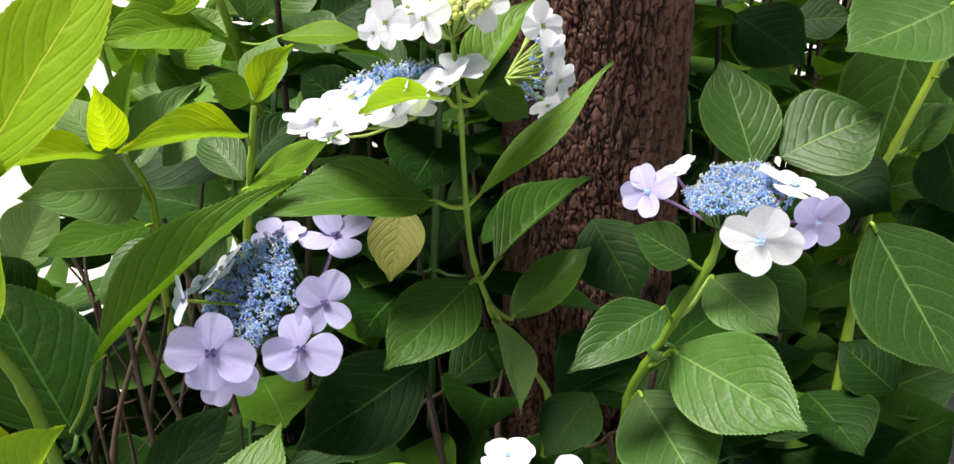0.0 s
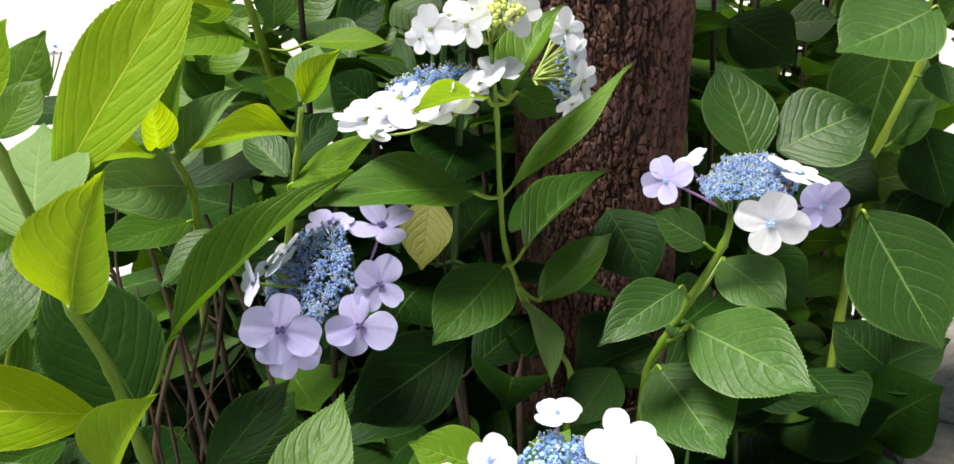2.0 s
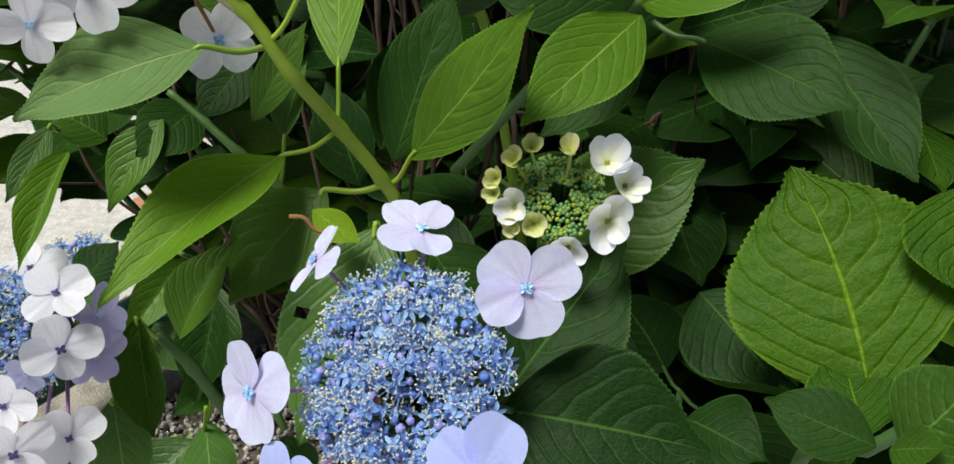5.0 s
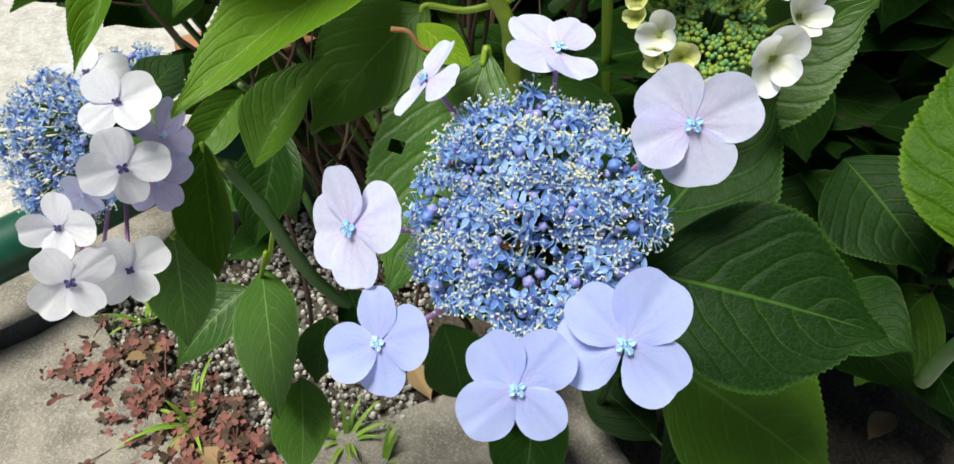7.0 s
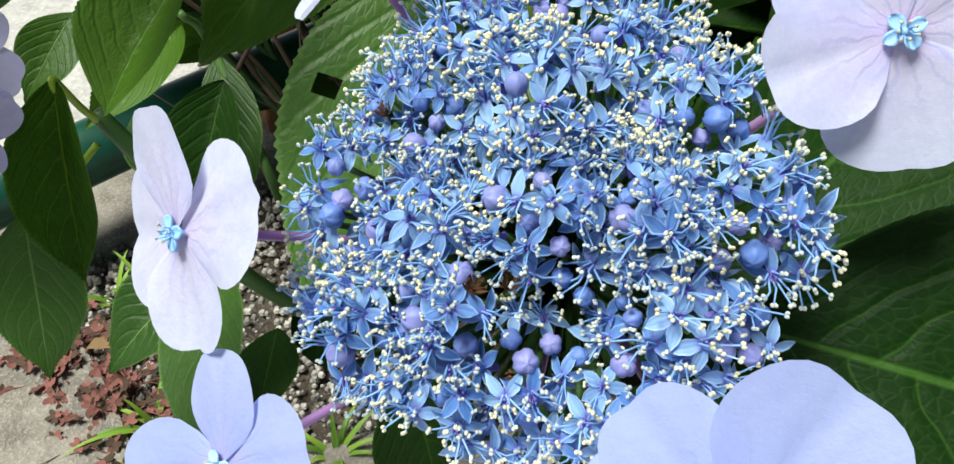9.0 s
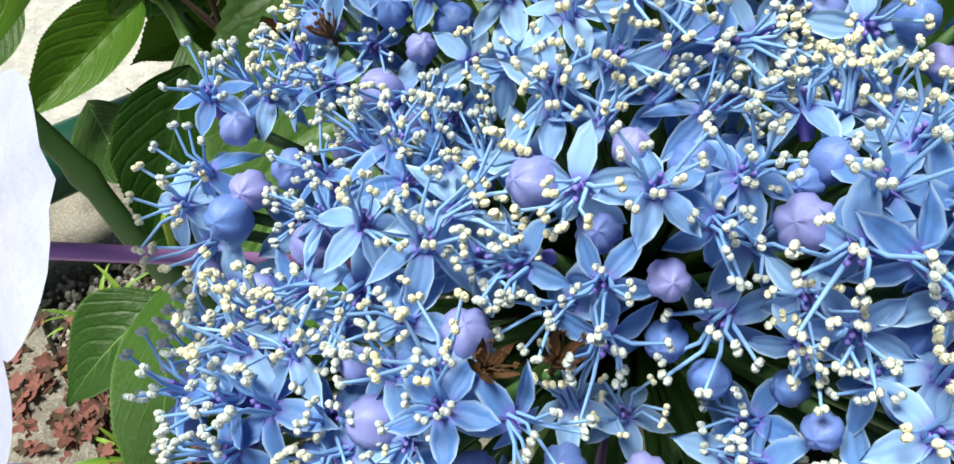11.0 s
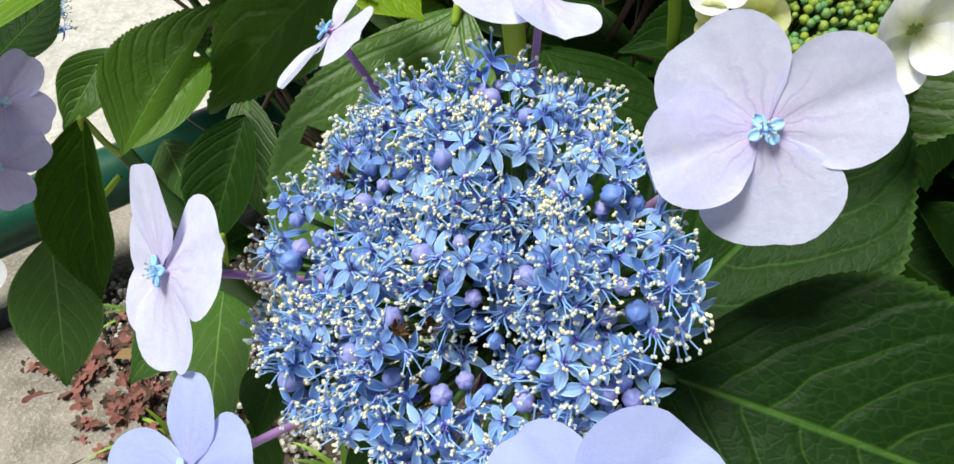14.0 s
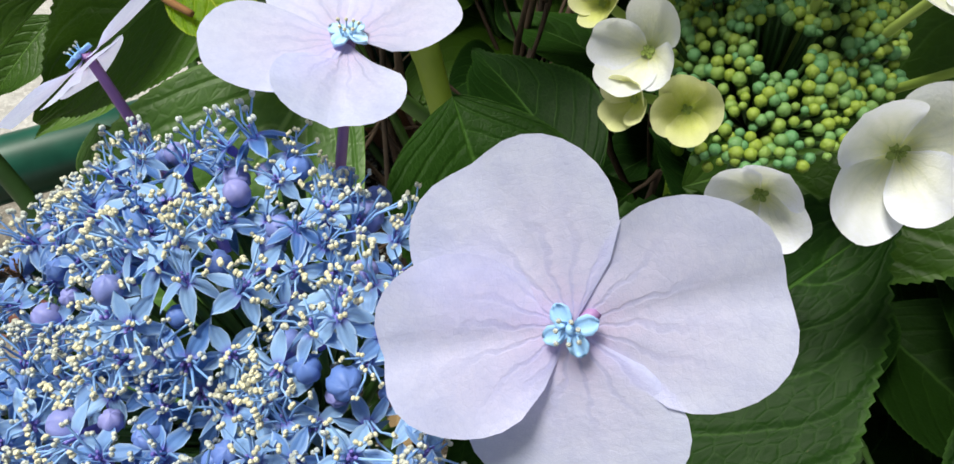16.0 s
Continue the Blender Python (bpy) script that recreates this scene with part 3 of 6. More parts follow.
def cluster(head, centre, normal, across, deep, dome, stars, buds, size, hub, seed, young=False, spread=0.0, along=None, stalk=None, hollow=0.0, bud=None):
    """The fertile middle of a head: a dome of tiny flowers and round buds on a branching stalk. across, deep: half its axes."""
    rnd = random.Random(seed)
    centre, z = Vector(centre), Vector(normal).normalized()
    x = Vector(along) if along is not None else z.orthogonal()
    x = (x - z * x.dot(z)).normalized()
    base = Matrix((x, z.cross(x), z)).transposed()
    hub = Vector(hub)
    spots, umbels, tries = [], [], 0
    gap = math.sqrt(3.3 * across * deep / (stars + buds)) * 0.88
    far = math.sqrt(across * deep / max(4, (stars + buds) / 19)) * 1.45
    while len(umbels) < (stars + buds) / 19 and tries < 3000:
        tries += 1
        r, a = math.sqrt(rnd.uniform(hollow * hollow, 0.93)), rnd.uniform(0, 2 * math.pi)
        u, v = r * math.cos(a) * across, r * math.sin(a) * deep
        if all((u - p) ** 2 + (v - q) ** 2 > far * far for p, q, _ in umbels):
            umbels.append((u, v, rnd.gauss(0, size * 0.55)))
        elif tries % 100 == 0:
            far *= 0.95
    tries = 0
    while len(spots) < stars + buds and tries < 40000:
        tries += 1
        r, a = math.sqrt(rnd.uniform(hollow * hollow, 1)), rnd.uniform(0, 2 * math.pi)
        edge = 1 + 0.05 * math.sin(3 * a + seed) + 0.05 * math.sin(5 * a + seed)
        u, v = r * math.cos(a) * across * edge, r * math.sin(a) * deep * edge
        near = sorted((math.hypot(u - p, v - q), p, q, up) for p, q, up in umbels)[:2]
        if near[1][0] - near[0][0] < gap * 0.55 and rnd.random() < 0.6 or near[0][0] > far * 1.05:
            continue
        if any((u - p) ** 2 + (v - q) ** 2 < gap * gap for p, q, *_ in spots):
            if tries % 300 == 0:
                gap *= 0.94
            continue
        d, p, q, up = near[0]
        swell = size * (0.9 if not young else 1.4) * (1 - (d / far * 1.5) ** 2)
        spots.append((u, v, dome * (1 - r * r) + up + swell + rnd.gauss(0, size * 0.3), r, a, (u - p) / far, (v - q) / far))
    order = list(range(len(spots)))
    rnd.shuffle(order)
    verts, faces = [], []
    for n, k in enumerate(order):
        u, v, h, r, a, du, dv = spots[k]
        lean = Vector((math.cos(a) * r * (0.5 + spread) + du * 1.1, math.sin(a) * r * (0.5 + spread) + dv * 1.1, 1)).normalized()
        lean = (lean + Vector((rnd.gauss(0, 0.35), rnd.gauss(0, 0.35), 0))).normalized()
        place = centre + base @ Vector((u, v, h))
        turn = (base @ lean).to_track_quat("Z", "X").to_matrix().to_4x4() @ pose(0, 0, 0, 0, 0, rnd.uniform(0, 360))
        if n < stars and not young:
            s = size * rnd.uniform(0.85, 1.15)
            under(head, "fertile_flower", DEAD_STAR if n % 71 == 21 else STARS[rnd.randrange(8)], Matrix.Translation(place) @ turn @ Matrix.Diagonal((s, s, s, 1)) if n % 71 != 21 else Matrix.Translation(place) @ turn @ Matrix.Diagonal((s * 0.5, s * 0.4, s * 0.5, 1)))
        else:
            s = size * (rnd.uniform(0.34, 0.52) if not young else rnd.uniform(0.6, 1.15))
            low = base @ lean * (size * (0.45 if not young else 0.0))
            under(head, "bud", bud or (BUD_YOUNG if young else BUD), Matrix.Translation(place - low * rnd.uniform(-0.1, 1.0)) @ turn @ Matrix.Diagonal((s, s, s, 1)))
        if n % 2 == 0:
            way = place - base @ lean * size * 0.4
            fork = hub.lerp(way, 0.55) + base @ Vector((0, 0, -0.12 * across))
            v2, f2 = tube_data([hub, fork, way], (0.0005, 0.0005, 0.0005) if young else (0.0012, 0.0009, 0.0006), 5)
            count = len(verts)
            verts.extend(v2)
            faces.extend(tuple(q + count for q in f) for f in f2)
    under(head, "branching_stalk", mesh_of("branching_stalk", verts, faces, [stalk or (PEDICEL_GREEN if young else STEM_DARK)]), Matrix())


# ---- ground, kerb, trunk, rail ----
def sheet_of(name, x0, x1, y0, y1, z, mat, nx=2, ny=2, rough=0.0):
    verts = [(x0 + (x1 - x0) * i / nx, y0 + (y1 - y0) * j / ny, z + rough * noise.noise(Vector((x0 + (x1 - x0) * i / nx, y0 + (y1 - y0) * j / ny, 0)) * 9)) for j in range(ny + 1) for i in range(nx + 1)]
    faces = [(j * (nx + 1) + i, j * (nx + 1) + i + 1, (j + 1) * (nx + 1) + i + 1, (j + 1) * (nx + 1) + i) for j in range(ny) for i in range(nx)]
    return new(name, mesh_of(name, verts, faces, [mat]))


tagged(sheet_of("ground", -300, 300, -300, 300, -0.05, PAVING, 40, 40), "pale sunlit gravel ground that reaches the horizon", "ground", kind="structure")


def bed():
    """Soil between the kerb and the rail, a little uneven."""
    verts, nx, ny = [], 90, 80
    for j in range(ny + 1):
        y = 0.33 + 1.12 * j / ny
        x0 = max(-0.66, -0.70 + (y - 0.51) * 0.81)
        for i in range(nx + 1):
            x = x0 + (min(0.74, 0.62 * y + 0.06) - x0) * i / nx
            verts.append((x, y, -0.02 + 0.012 * noise.noise(Vector((x, y, 0)) * 9)))
    faces = [(j * (nx + 1) + i, j * (nx + 1) + i + 1, (j + 1) * (nx + 1) + i + 1, (j + 1) * (nx + 1) + i) for j in range(ny) for i in range(nx)]
    return new("planting_bed", mesh_of("planting_bed", verts, faces, [SOIL]))


tagged(bed(), "dark crumbly soil under the hydrangea bush", "soil", kind="structure")


def kerb_slab(place, size, yaw, seed):
    """A worn concrete slab with rounded, chipped edges and an uneven top."""
    bm = bmesh.new()
    bmesh.ops.create_cube(bm, size=1.0)
    for v in bm.verts:
        v.co = Vector((v.co.x * size[0], v.co.y * size[1], v.co.z * size[2]))
    bmesh.ops.bevel(bm, geom=list(bm.edges), offset=0.008, segments=2, profile=0.6, affect="EDGES")
    bmesh.ops.subdivide_edges(bm, edges=list(bm.edges), cuts=9, use_grid_fill=True)
    for v in bm.verts:
        v.co += Vector((1, 1, 1)) * 0.004 * noise.noise(v.co * 22 + Vector((seed, 0, 0)))
    me = bpy.data.meshes.new("kerb_slab")
    bm.to_mesh(me)
    bm.free()
    me.materials.append(KERB)
    ob = new("kerb_slab", me)
    ob.matrix_world = pose(*place, 0, 0, yaw)
    return tagged(ob, "weathered grey concrete kerb slab at the bed's edge", "kerb", "kerb slabs")


kerb_slab((-0.722, 0.153, -0.03), (0.50, 0.40, 0.07), 46, 1)
kerb_slab((-0.755, 0.545, -0.03), (0.60, 0.15, 0.07), 46, 4)
kerb_slab((-0.245, 0.265, -0.04), (0.34, 0.30, 0.07), 30, 7)
kerb_slab((0.115, 0.23, -0.045), (0.42, 0.28, 0.07), 6, 9)
kerb_slab((0.735, 1.125, -0.035), (0.60, 0.15, 0.07), 60, 11)
kerb_slab((1.042, 1.656, -0.035), (0.60, 0.15, 0.07), 60, 13)


def brick(place, yaw, roll):
    bm = bmesh.new()
    bmesh.ops.create_cube(bm, size=1.0)
    for v in bm.verts:
        v.co = Vector((v.co.x * 0.20, v.co.y * 0.10, v.co.z * 0.06))
    bmesh.ops.bevel(bm, geom=list(bm.edges), offset=0.005, segments=2, profile=0.6, affect="EDGES")
    bmesh.ops.subdivide_edges(bm, edges=list(bm.edges), cuts=4, use_grid_fill=True)
    for v in bm.verts:
        v.co += Vector((1, 1, 1)) * 0.003 * noise.noise(v.co * 40)
    me = bpy.data.meshes.new("brick")
    bm.to_mesh(me)
    bm.free()
    me.materials.append(BRICK)
    ob = new("brick", me)
    ob.matrix_world = pose(*place, 0, roll, yaw)
    return tagged(ob, "terracotta edging brick lying on the soil", "brick", "edging bricks")


brick((-0.508, 0.815, 0.012), 35, 0)
brick((-0.66, 0.97, 0.012), 35, 0)


def gravel(x0, x1, y0, y1, count, seed):
    """Loose stones, too many to count, in one mesh."""
    rnd = random.Random(seed)
    verts, faces = [], []
    for n in range(count):
        c = Vector((rnd.uniform(x0, x1), rnd.uniform(y0, y1), rnd.uniform(-0.018, -0.006)))
        r = rnd.uniform(0.0014, 0.0042)
        base = len(verts)
        ring = [0.8 + 0.4 * rnd.random() for _ in range(6)]
        verts.extend(c + Vector((r * ring[k] * math.cos(k * 1.047), r * ring[k] * math.sin(k * 1.047), 0)) for k in range(6))
        verts.extend(c + Vector((0.6 * r * ring[k] * math.cos(k * 1.047), 0.6 * r * ring[k] * math.sin(k * 1.047), r * 0.8)) for k in range(6))
        faces.extend((base + k, base + (k + 1) % 6, base + 6 + (k + 1) % 6, base + 6 + k) for k in range(6))
        faces.append(tuple(base + 6 + k for k in range(6)))
    g = Nodes("gravel_mixed")
    isle = g.add("ShaderNodeNewGeometry").outputs["Random Per Island"]
    mat = g.surface(g.mix(isle, (0.09, 0.083, 0.076), (0.46, 0.44, 0.40)), 0.85)
    ob = new("gravel", mesh_of("gravel", verts, faces, [mat], smooth=False))
    return tagged(ob, "loose grey and white gravel beside the kerb", "gravel", kind="stuff")


gravel(-0.71, -0.32, 0.35, 0.98, 8600, 5)


def trunk():
    """A straight trunk with flat, broken plates of bark between narrow, deep cracks."""
    e = thing("tree", (0.10, 0.765, -0.03), "reddish-brown tree trunk with deeply furrowed bark", "tree")
    ROOT[e.name] = Matrix.Translation(e.location)
    around = 640
    turn = np.arange(around) / around * 2 * np.pi
    heights = np.concatenate((np.linspace(-0.05, 0.40, 120, endpoint=False), np.linspace(0.40, 1.06, 560, endpoint=False), np.linspace(1.06, 2.1, 160)))
    verts, relief = [], []
    for z in heights:
        lean, r0 = 0.098 + 0.024 * (z - 0.62), 0.079 + 0.012 * (z - 0.62) + 0.02 * math.exp(-(z + 0.05) / 0.12)
        for k in turn:
            c, s = math.cos(k), math.sin(k)
            drift = 0.11 * noise.noise(Vector((c * 1.6, s * 1.6, z * 9))) + 0.035 * noise.noise(Vector((c * 7, s * 7, z * 45))) + 0.028 * noise.noise(Vector((c * 20, s * 20, z * 130)))
            cc, ss = math.cos(k + drift), math.sin(k + drift)
            near, spot = noise.voronoi(Vector((cc * 20, ss * 20, z * 88)))
            long = noise.voronoi(Vector((cc * 13 + 3, ss * 13, z * 17)))[0]
            plate = min(1.0, max(0.0, (near[1] - near[0] - 0.03) * 13.0))
            furrow = min(1.0, max(0.0, (long[1] - long[0] - 0.02) * 12.0))
            high = 0.5 + 0.5 * noise.cell(spot[0] * 37.0)
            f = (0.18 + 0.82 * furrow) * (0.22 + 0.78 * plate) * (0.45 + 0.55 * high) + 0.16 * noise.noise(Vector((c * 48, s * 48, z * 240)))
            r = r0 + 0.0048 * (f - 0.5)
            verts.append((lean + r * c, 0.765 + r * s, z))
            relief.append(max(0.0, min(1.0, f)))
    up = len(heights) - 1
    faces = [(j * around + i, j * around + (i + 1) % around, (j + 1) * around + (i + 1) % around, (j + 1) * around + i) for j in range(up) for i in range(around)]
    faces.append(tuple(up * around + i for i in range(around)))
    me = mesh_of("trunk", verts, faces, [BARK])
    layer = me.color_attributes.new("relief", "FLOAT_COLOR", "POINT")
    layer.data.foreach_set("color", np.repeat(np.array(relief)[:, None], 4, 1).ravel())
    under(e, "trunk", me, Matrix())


trunk()


def rail():
    """A low barrier of painted steel tube round the bed."""
    e = thing("barrier_rail", (-0.75, 0.62, -0.05), "low dark green painted steel tube barrier", "barrier")
    ROOT[e.name] = Matrix.Translation(e.location)
    tube("rail", e, ((-1.07, 0.05, 0.10), (-0.70, 0.51, 0.10), (-0.40, 0.88, 0.10), (-0.04, 1.32, 0.10)), 0.03, 0.03, PIPE, "", 24)
    tube("post", e, ((-1.02, 0.112, -0.05), (-1.02, 0.112, 0.02), (-1.02, 0.112, 0.09)), 0.03, 0.03, PIPE, "", 24)
    tube("post", e, ((-0.10, 1.247, -0.05), (-0.10, 1.247, 0.02), (-0.10, 1.247, 0.09)), 0.03, 0.03, PIPE, "", 24)


rail()


# ---- flower heads and shoots, each at its place ----
bloom = flower_head((-0.224, 0.145, 0.494), "open lacecap hydrangea head with blue fertile flowers and lilac florets")
hub = (-0.222, 0.153, 0.481)
cluster(bloom, (-0.229, 0.13, 0.519), (-0.15, -0.50, 0.85), 0.0412, 0.0412, 0.01, 235, 85, 0.0044, hub, 3, along=(0.98, 0.19, -0.03))
floret(bloom, (-0.18, 0.142, 0.551), (-0.08, -0.82, 0.57), 0.0222, 42, "lilac", hub, sizes=(0.97, 0.95, 1.02, 0.95), turns=(-8, -24, -4, 15), wides=(1.08, 1.25, 1.22, 1.15))
floret(bloom, (-0.224, 0.179, 0.551), (0.05, -0.07, 1.00), 0.0227, 69, "lilac", hub, wides=(1.0, 0.95, 0.85, 1.0), turns=(0, 48, 29, 28))
floret(bloom, (-0.288, 0.119, 0.513), (-0.56, -0.66, 0.50), 0.0235, 42, "lilac", hub, flare=-4, wides=(1.18, 1.1, 1.18, 1.1))
floret(bloom, (-0.2742, 0.0904, 0.4896), (-0.41, -0.67, 0.62), 0.0205, 39, "blue", hub, turns=(15, -4, 0, 4), flare=-3, wides=(1.2, 1.15, 1.2, 1.15))
floret(bloom, (-0.228, 0.069, 0.502), (0.00, -0.68, 0.73), 0.0204, 45, "blue", hub)
floret(bloom, (-0.197, 0.081, 0.513), (-0.15, -0.67, 0.73), 0.0236, 43, "blue", hub, turns=(-21, 16, 33, 15), wides=(1.1, 1.1, 1.0, 1.0), flare=-3)
floret(bloom, (-0.2705, 0.1753, 0.5362), (-0.76, -0.02, 0.65), 0.0190, 48, "lilac", hub)
tube("pedicel", bloom, (hub, (-0.238, 0.185, 0.45), (-0.236, 0.24, 0.37), (-0.225, 0.35, 0.16)), 0.0032, 0.004, STEM_DARK)

bloom = flower_head((-0.161, 0.242, 0.518), "young lacecap hydrangea head of green buds and cream florets")
hub = (-0.16, 0.249, 0.505)
cluster(bloom, (-0.162, 0.231, 0.535), (-0.07, -0.52, 0.85), 0.023, 0.023, 0.005, 0, 430, 0.00125, hub, 9, young=True, hollow=0.24, stalk=STEM_DARK)
floret(bloom, (-0.185, 0.227, 0.557), (-0.19, -0.65, 0.73), 0.0080, 65, "lime", hub, colour=PEDICEL_GREEN, flare=26, heart="cream")
floret(bloom, (-0.177, 0.23, 0.562), (-0.04, -0.50, 0.87), 0.0080, 5, "lime", hub, colour=PEDICEL_GREEN, flare=26, heart="cream")
floret(bloom, (-0.159, 0.228, 0.561), (-0.08, -0.41, 0.91), 0.0089, 79, "lime", hub, colour=PEDICEL_GREEN, flare=26, heart="cream")
floret(bloom, (-0.142, 0.225, 0.558), (0.05, -0.66, 0.75), 0.0143, 49, "cream", hub, colour=PEDICEL_GREEN, flare=20, heart="cream")
floret(bloom, (-0.134, 0.218, 0.55), (0.15, -0.73, 0.67), 0.0134, 79, "cream", hub, colour=PEDICEL_GREEN, flare=20, heart="cream")
floret(bloom, (-0.141, 0.21, 0.536), (0.03, -0.86, 0.50), 0.0170, 56, "cream", hub, colour=PEDICEL_GREEN, flare=20, heart="cream")
floret(bloom, (-0.184, 0.216, 0.539), (-0.34, -0.84, 0.43), 0.0116, 86, "cream", hub, colour=PEDICEL_GREEN, flare=20, heart="cream")
floret(bloom, (-0.175, 0.211, 0.533), (-0.10, -0.90, 0.43), 0.0089, 26, "lime", hub, colour=PEDICEL_GREEN, flare=26, heart="cream")
floret(bloom, (-0.193, 0.223, 0.55), (-0.33, -0.77, 0.55), 0.0080, 42, "lime", hub, colour=PEDICEL_GREEN, flare=26, heart="cream")
floret(bloom, (-0.194, 0.219, 0.544), (-0.33, -0.79, 0.52), 0.0068, 21, "lime", hub, colour=PEDICEL_GREEN, flare=26, heart="cream")
floret(bloom, (-0.159, 0.204, 0.525), (-0.01, -0.96, 0.30), 0.0125, 65, "cream", hub, colour=PEDICEL_GREEN, flare=20, heart="cream")
floret(bloom, (-0.184, 0.211, 0.532), (-0.28, -0.89, 0.36), 0.0072, 65, "lime", hub, colour=PEDICEL_GREEN, flare=26, heart="cream")
tube("pedicel", bloom, (hub, (-0.155, 0.26, 0.42), (-0.15, 0.31, 0.30), (-0.14, 0.38, 0.05)), 0.0026, 0.004, STEM_DARK)

bloom = flower_head((0.158, 0.472, 0.742), "lacecap hydrangea head with pale blue middle and lilac florets")
hub = (0.146, 0.472, 0.738)
cluster(bloom, (0.155, 0.471, 0.760), (-0.10, -0.12, 0.98), 0.031, 0.030, 0.004, 230, 40, 0.0025, hub, 12, spread=0.2, stalk=STEM_DARK)
floret(bloom, (0.1041, 0.4748, 0.7603), (-0.60, -0.74, 0.31), 0.0180, 30, "mauve", hub)
floret(bloom, (0.1268, 0.5132, 0.7603), (-0.50, 0.06, 0.86), 0.0180, 25, "lilac", hub, flare=-6)
floret(bloom, (0.1679, 0.5149, 0.7593), (-0.03, 0.19, 0.98), 0.0205, 0, "lilac", hub, flare=-6)
floret(bloom, (0.1808, 0.4588, 0.7665), (0.14, -0.16, 0.98), 0.0220, 20, "white", hub, flare=-4)
floret(bloom, (0.1572, 0.4322, 0.7441), (-0.32, -0.94, 0.12), 0.0218, -12, "white", hub, flare=-5, wides=(1.1, 1.1, 1.0, 1.1))
floret(bloom, (0.1881, 0.4384, 0.7517), (0.06, -1.00, 0.04), 0.0168, 40, "mauve", hub, flare=-5, wides=(0.95, 0.95, 1.15, 1.15))

bloom = flower_head((-0.106, 0.437, 0.71), "lacecap hydrangea head in shade, mauve florets round dusky blue")
hub = (-0.094, 0.454, 0.697)
cluster(bloom, (-0.116, 0.423, 0.721), (-0.49, -0.69, 0.54), 0.035, 0.029, 0.008, 230, 150, 0.0024, hub, 15, spread=0.2, stalk=STEM_DARK)
floret(bloom, (-0.1255, 0.381, 0.7078), (0.27, -0.93, 0.24), 0.0222, -15, "mauve", hub, heart="indigo", colour=STEM, wides=(1.1, 1.1, 1.15, 1.0), flare=-5)
floret(bloom, (-0.0732, 0.4104, 0.7208), (0.32, -0.85, 0.42), 0.0182, 34, "mauve", hub, heart="indigo", colour=STEM, turns=(-2, 2, 14, 10), wides=(1.1, 1.0, 1.0, 1.1), flare=-5)
floret(bloom, (-0.0836, 0.3948, 0.7024), (0.24, -0.91, 0.33), 0.0205, -2, "mauve", hub, heart="indigo", colour=STEM, turns=(4, -30, -14, 18), wides=(1.0, 1.15, 1.2, 1.1), flare=-5)
floret(bloom, (-0.1404, 0.3948, 0.7301), (-0.76, -0.57, 0.31), 0.0150, 12, "lilac", hub, heart="indigo", colour=STEM)
floret(bloom, (-0.1332, 0.4325, 0.732), (-0.60, -0.12, 0.79), 0.0180, 20, "white", hub, heart="indigo", colour=STEM)
floret(bloom, (-0.1375, 0.4138, 0.7316), (-0.62, -0.17, 0.77), 0.0150, 40, "lilac", hub, heart="indigo", colour=STEM)
floret(bloom, (-0.1097, 0.4639, 0.7417), (0.12, -0.21, 0.97), 0.0172, 20, "mauve", hub, heart="indigo", colour=STEM)
floret(bloom, (-0.078, 0.473, 0.736), (0.24, -0.30, 0.92), 0.0234, 0, "mauve", hub, heart="indigo")
floret(bloom, (-0.1254, 0.3917, 0.6905), (0.24, -0.95, 0.21), 0.0190, -14, "mauve", hub, heart="indigo", colour=STEM)

bloom = flower_head((0.025, 0.299, 0.644), "lacecap hydrangea head with sparse blue buds and pale florets")
hub = (0.026, 0.308, 0.626)
cluster(bloom, (0.0173, 0.2912, 0.6643), (-0.07, -0.43, 0.90), 0.031, 0.024, 0.006, 110, 220, 0.0029, hub, 18, spread=0.2, stalk=PEDICEL_PALE, bud=BUD_PALE)
floret(bloom, (-0.0109, 0.3007, 0.6753), (-0.59, -0.67, 0.44), 0.0135, 10, "blush", hub, wides=(1.2, 1.15, 1.2, 1.15))
floret(bloom, (-0.0289, 0.2884, 0.6657), (-0.48, -0.80, 0.35), 0.0160, 30, "blush", hub, wides=(1.2, 1.15, 1.2, 1.15))
floret(bloom, (-0.0239, 0.2723, 0.6591), (-0.46, -0.84, 0.28), 0.0155, 35, "blush", hub, wides=(1.2, 1.15, 1.2, 1.15))
floret(bloom, (-0.0134, 0.2557, 0.6517), (-0.36, -0.91, 0.20), 0.0155, 20, "white", hub, wides=(1.2, 1.15, 1.2, 1.15))
floret(bloom, (0.0084, 0.2387, 0.6616), (-0.26, -0.92, 0.28), 0.0178, 30, "blush", hub, wides=(1.2, 1.15, 1.2, 1.15))
floret(bloom, (0.0254, 0.2297, 0.6586), (-0.23, -0.93, 0.27), 0.0195, 20, "lilac", hub, wides=(1.2, 1.15, 1.2, 1.15))
floret(bloom, (0.0379, 0.2499, 0.669), (-0.07, -1.00, 0.02), 0.0100, 40, "white", hub, wides=(1.2, 1.15, 1.2, 1.15))
floret(bloom, (0.0544, 0.2451, 0.663), (-0.06, -0.95, 0.31), 0.0168, 40, "lilac", hub, wides=(1.2, 1.15, 1.2, 1.15))
floret(bloom, (0.067, 0.2638, 0.6755), (0.47, -0.62, 0.63), 0.0170, 25, "blue", hub, wides=(1.2, 1.15, 1.2, 1.15))
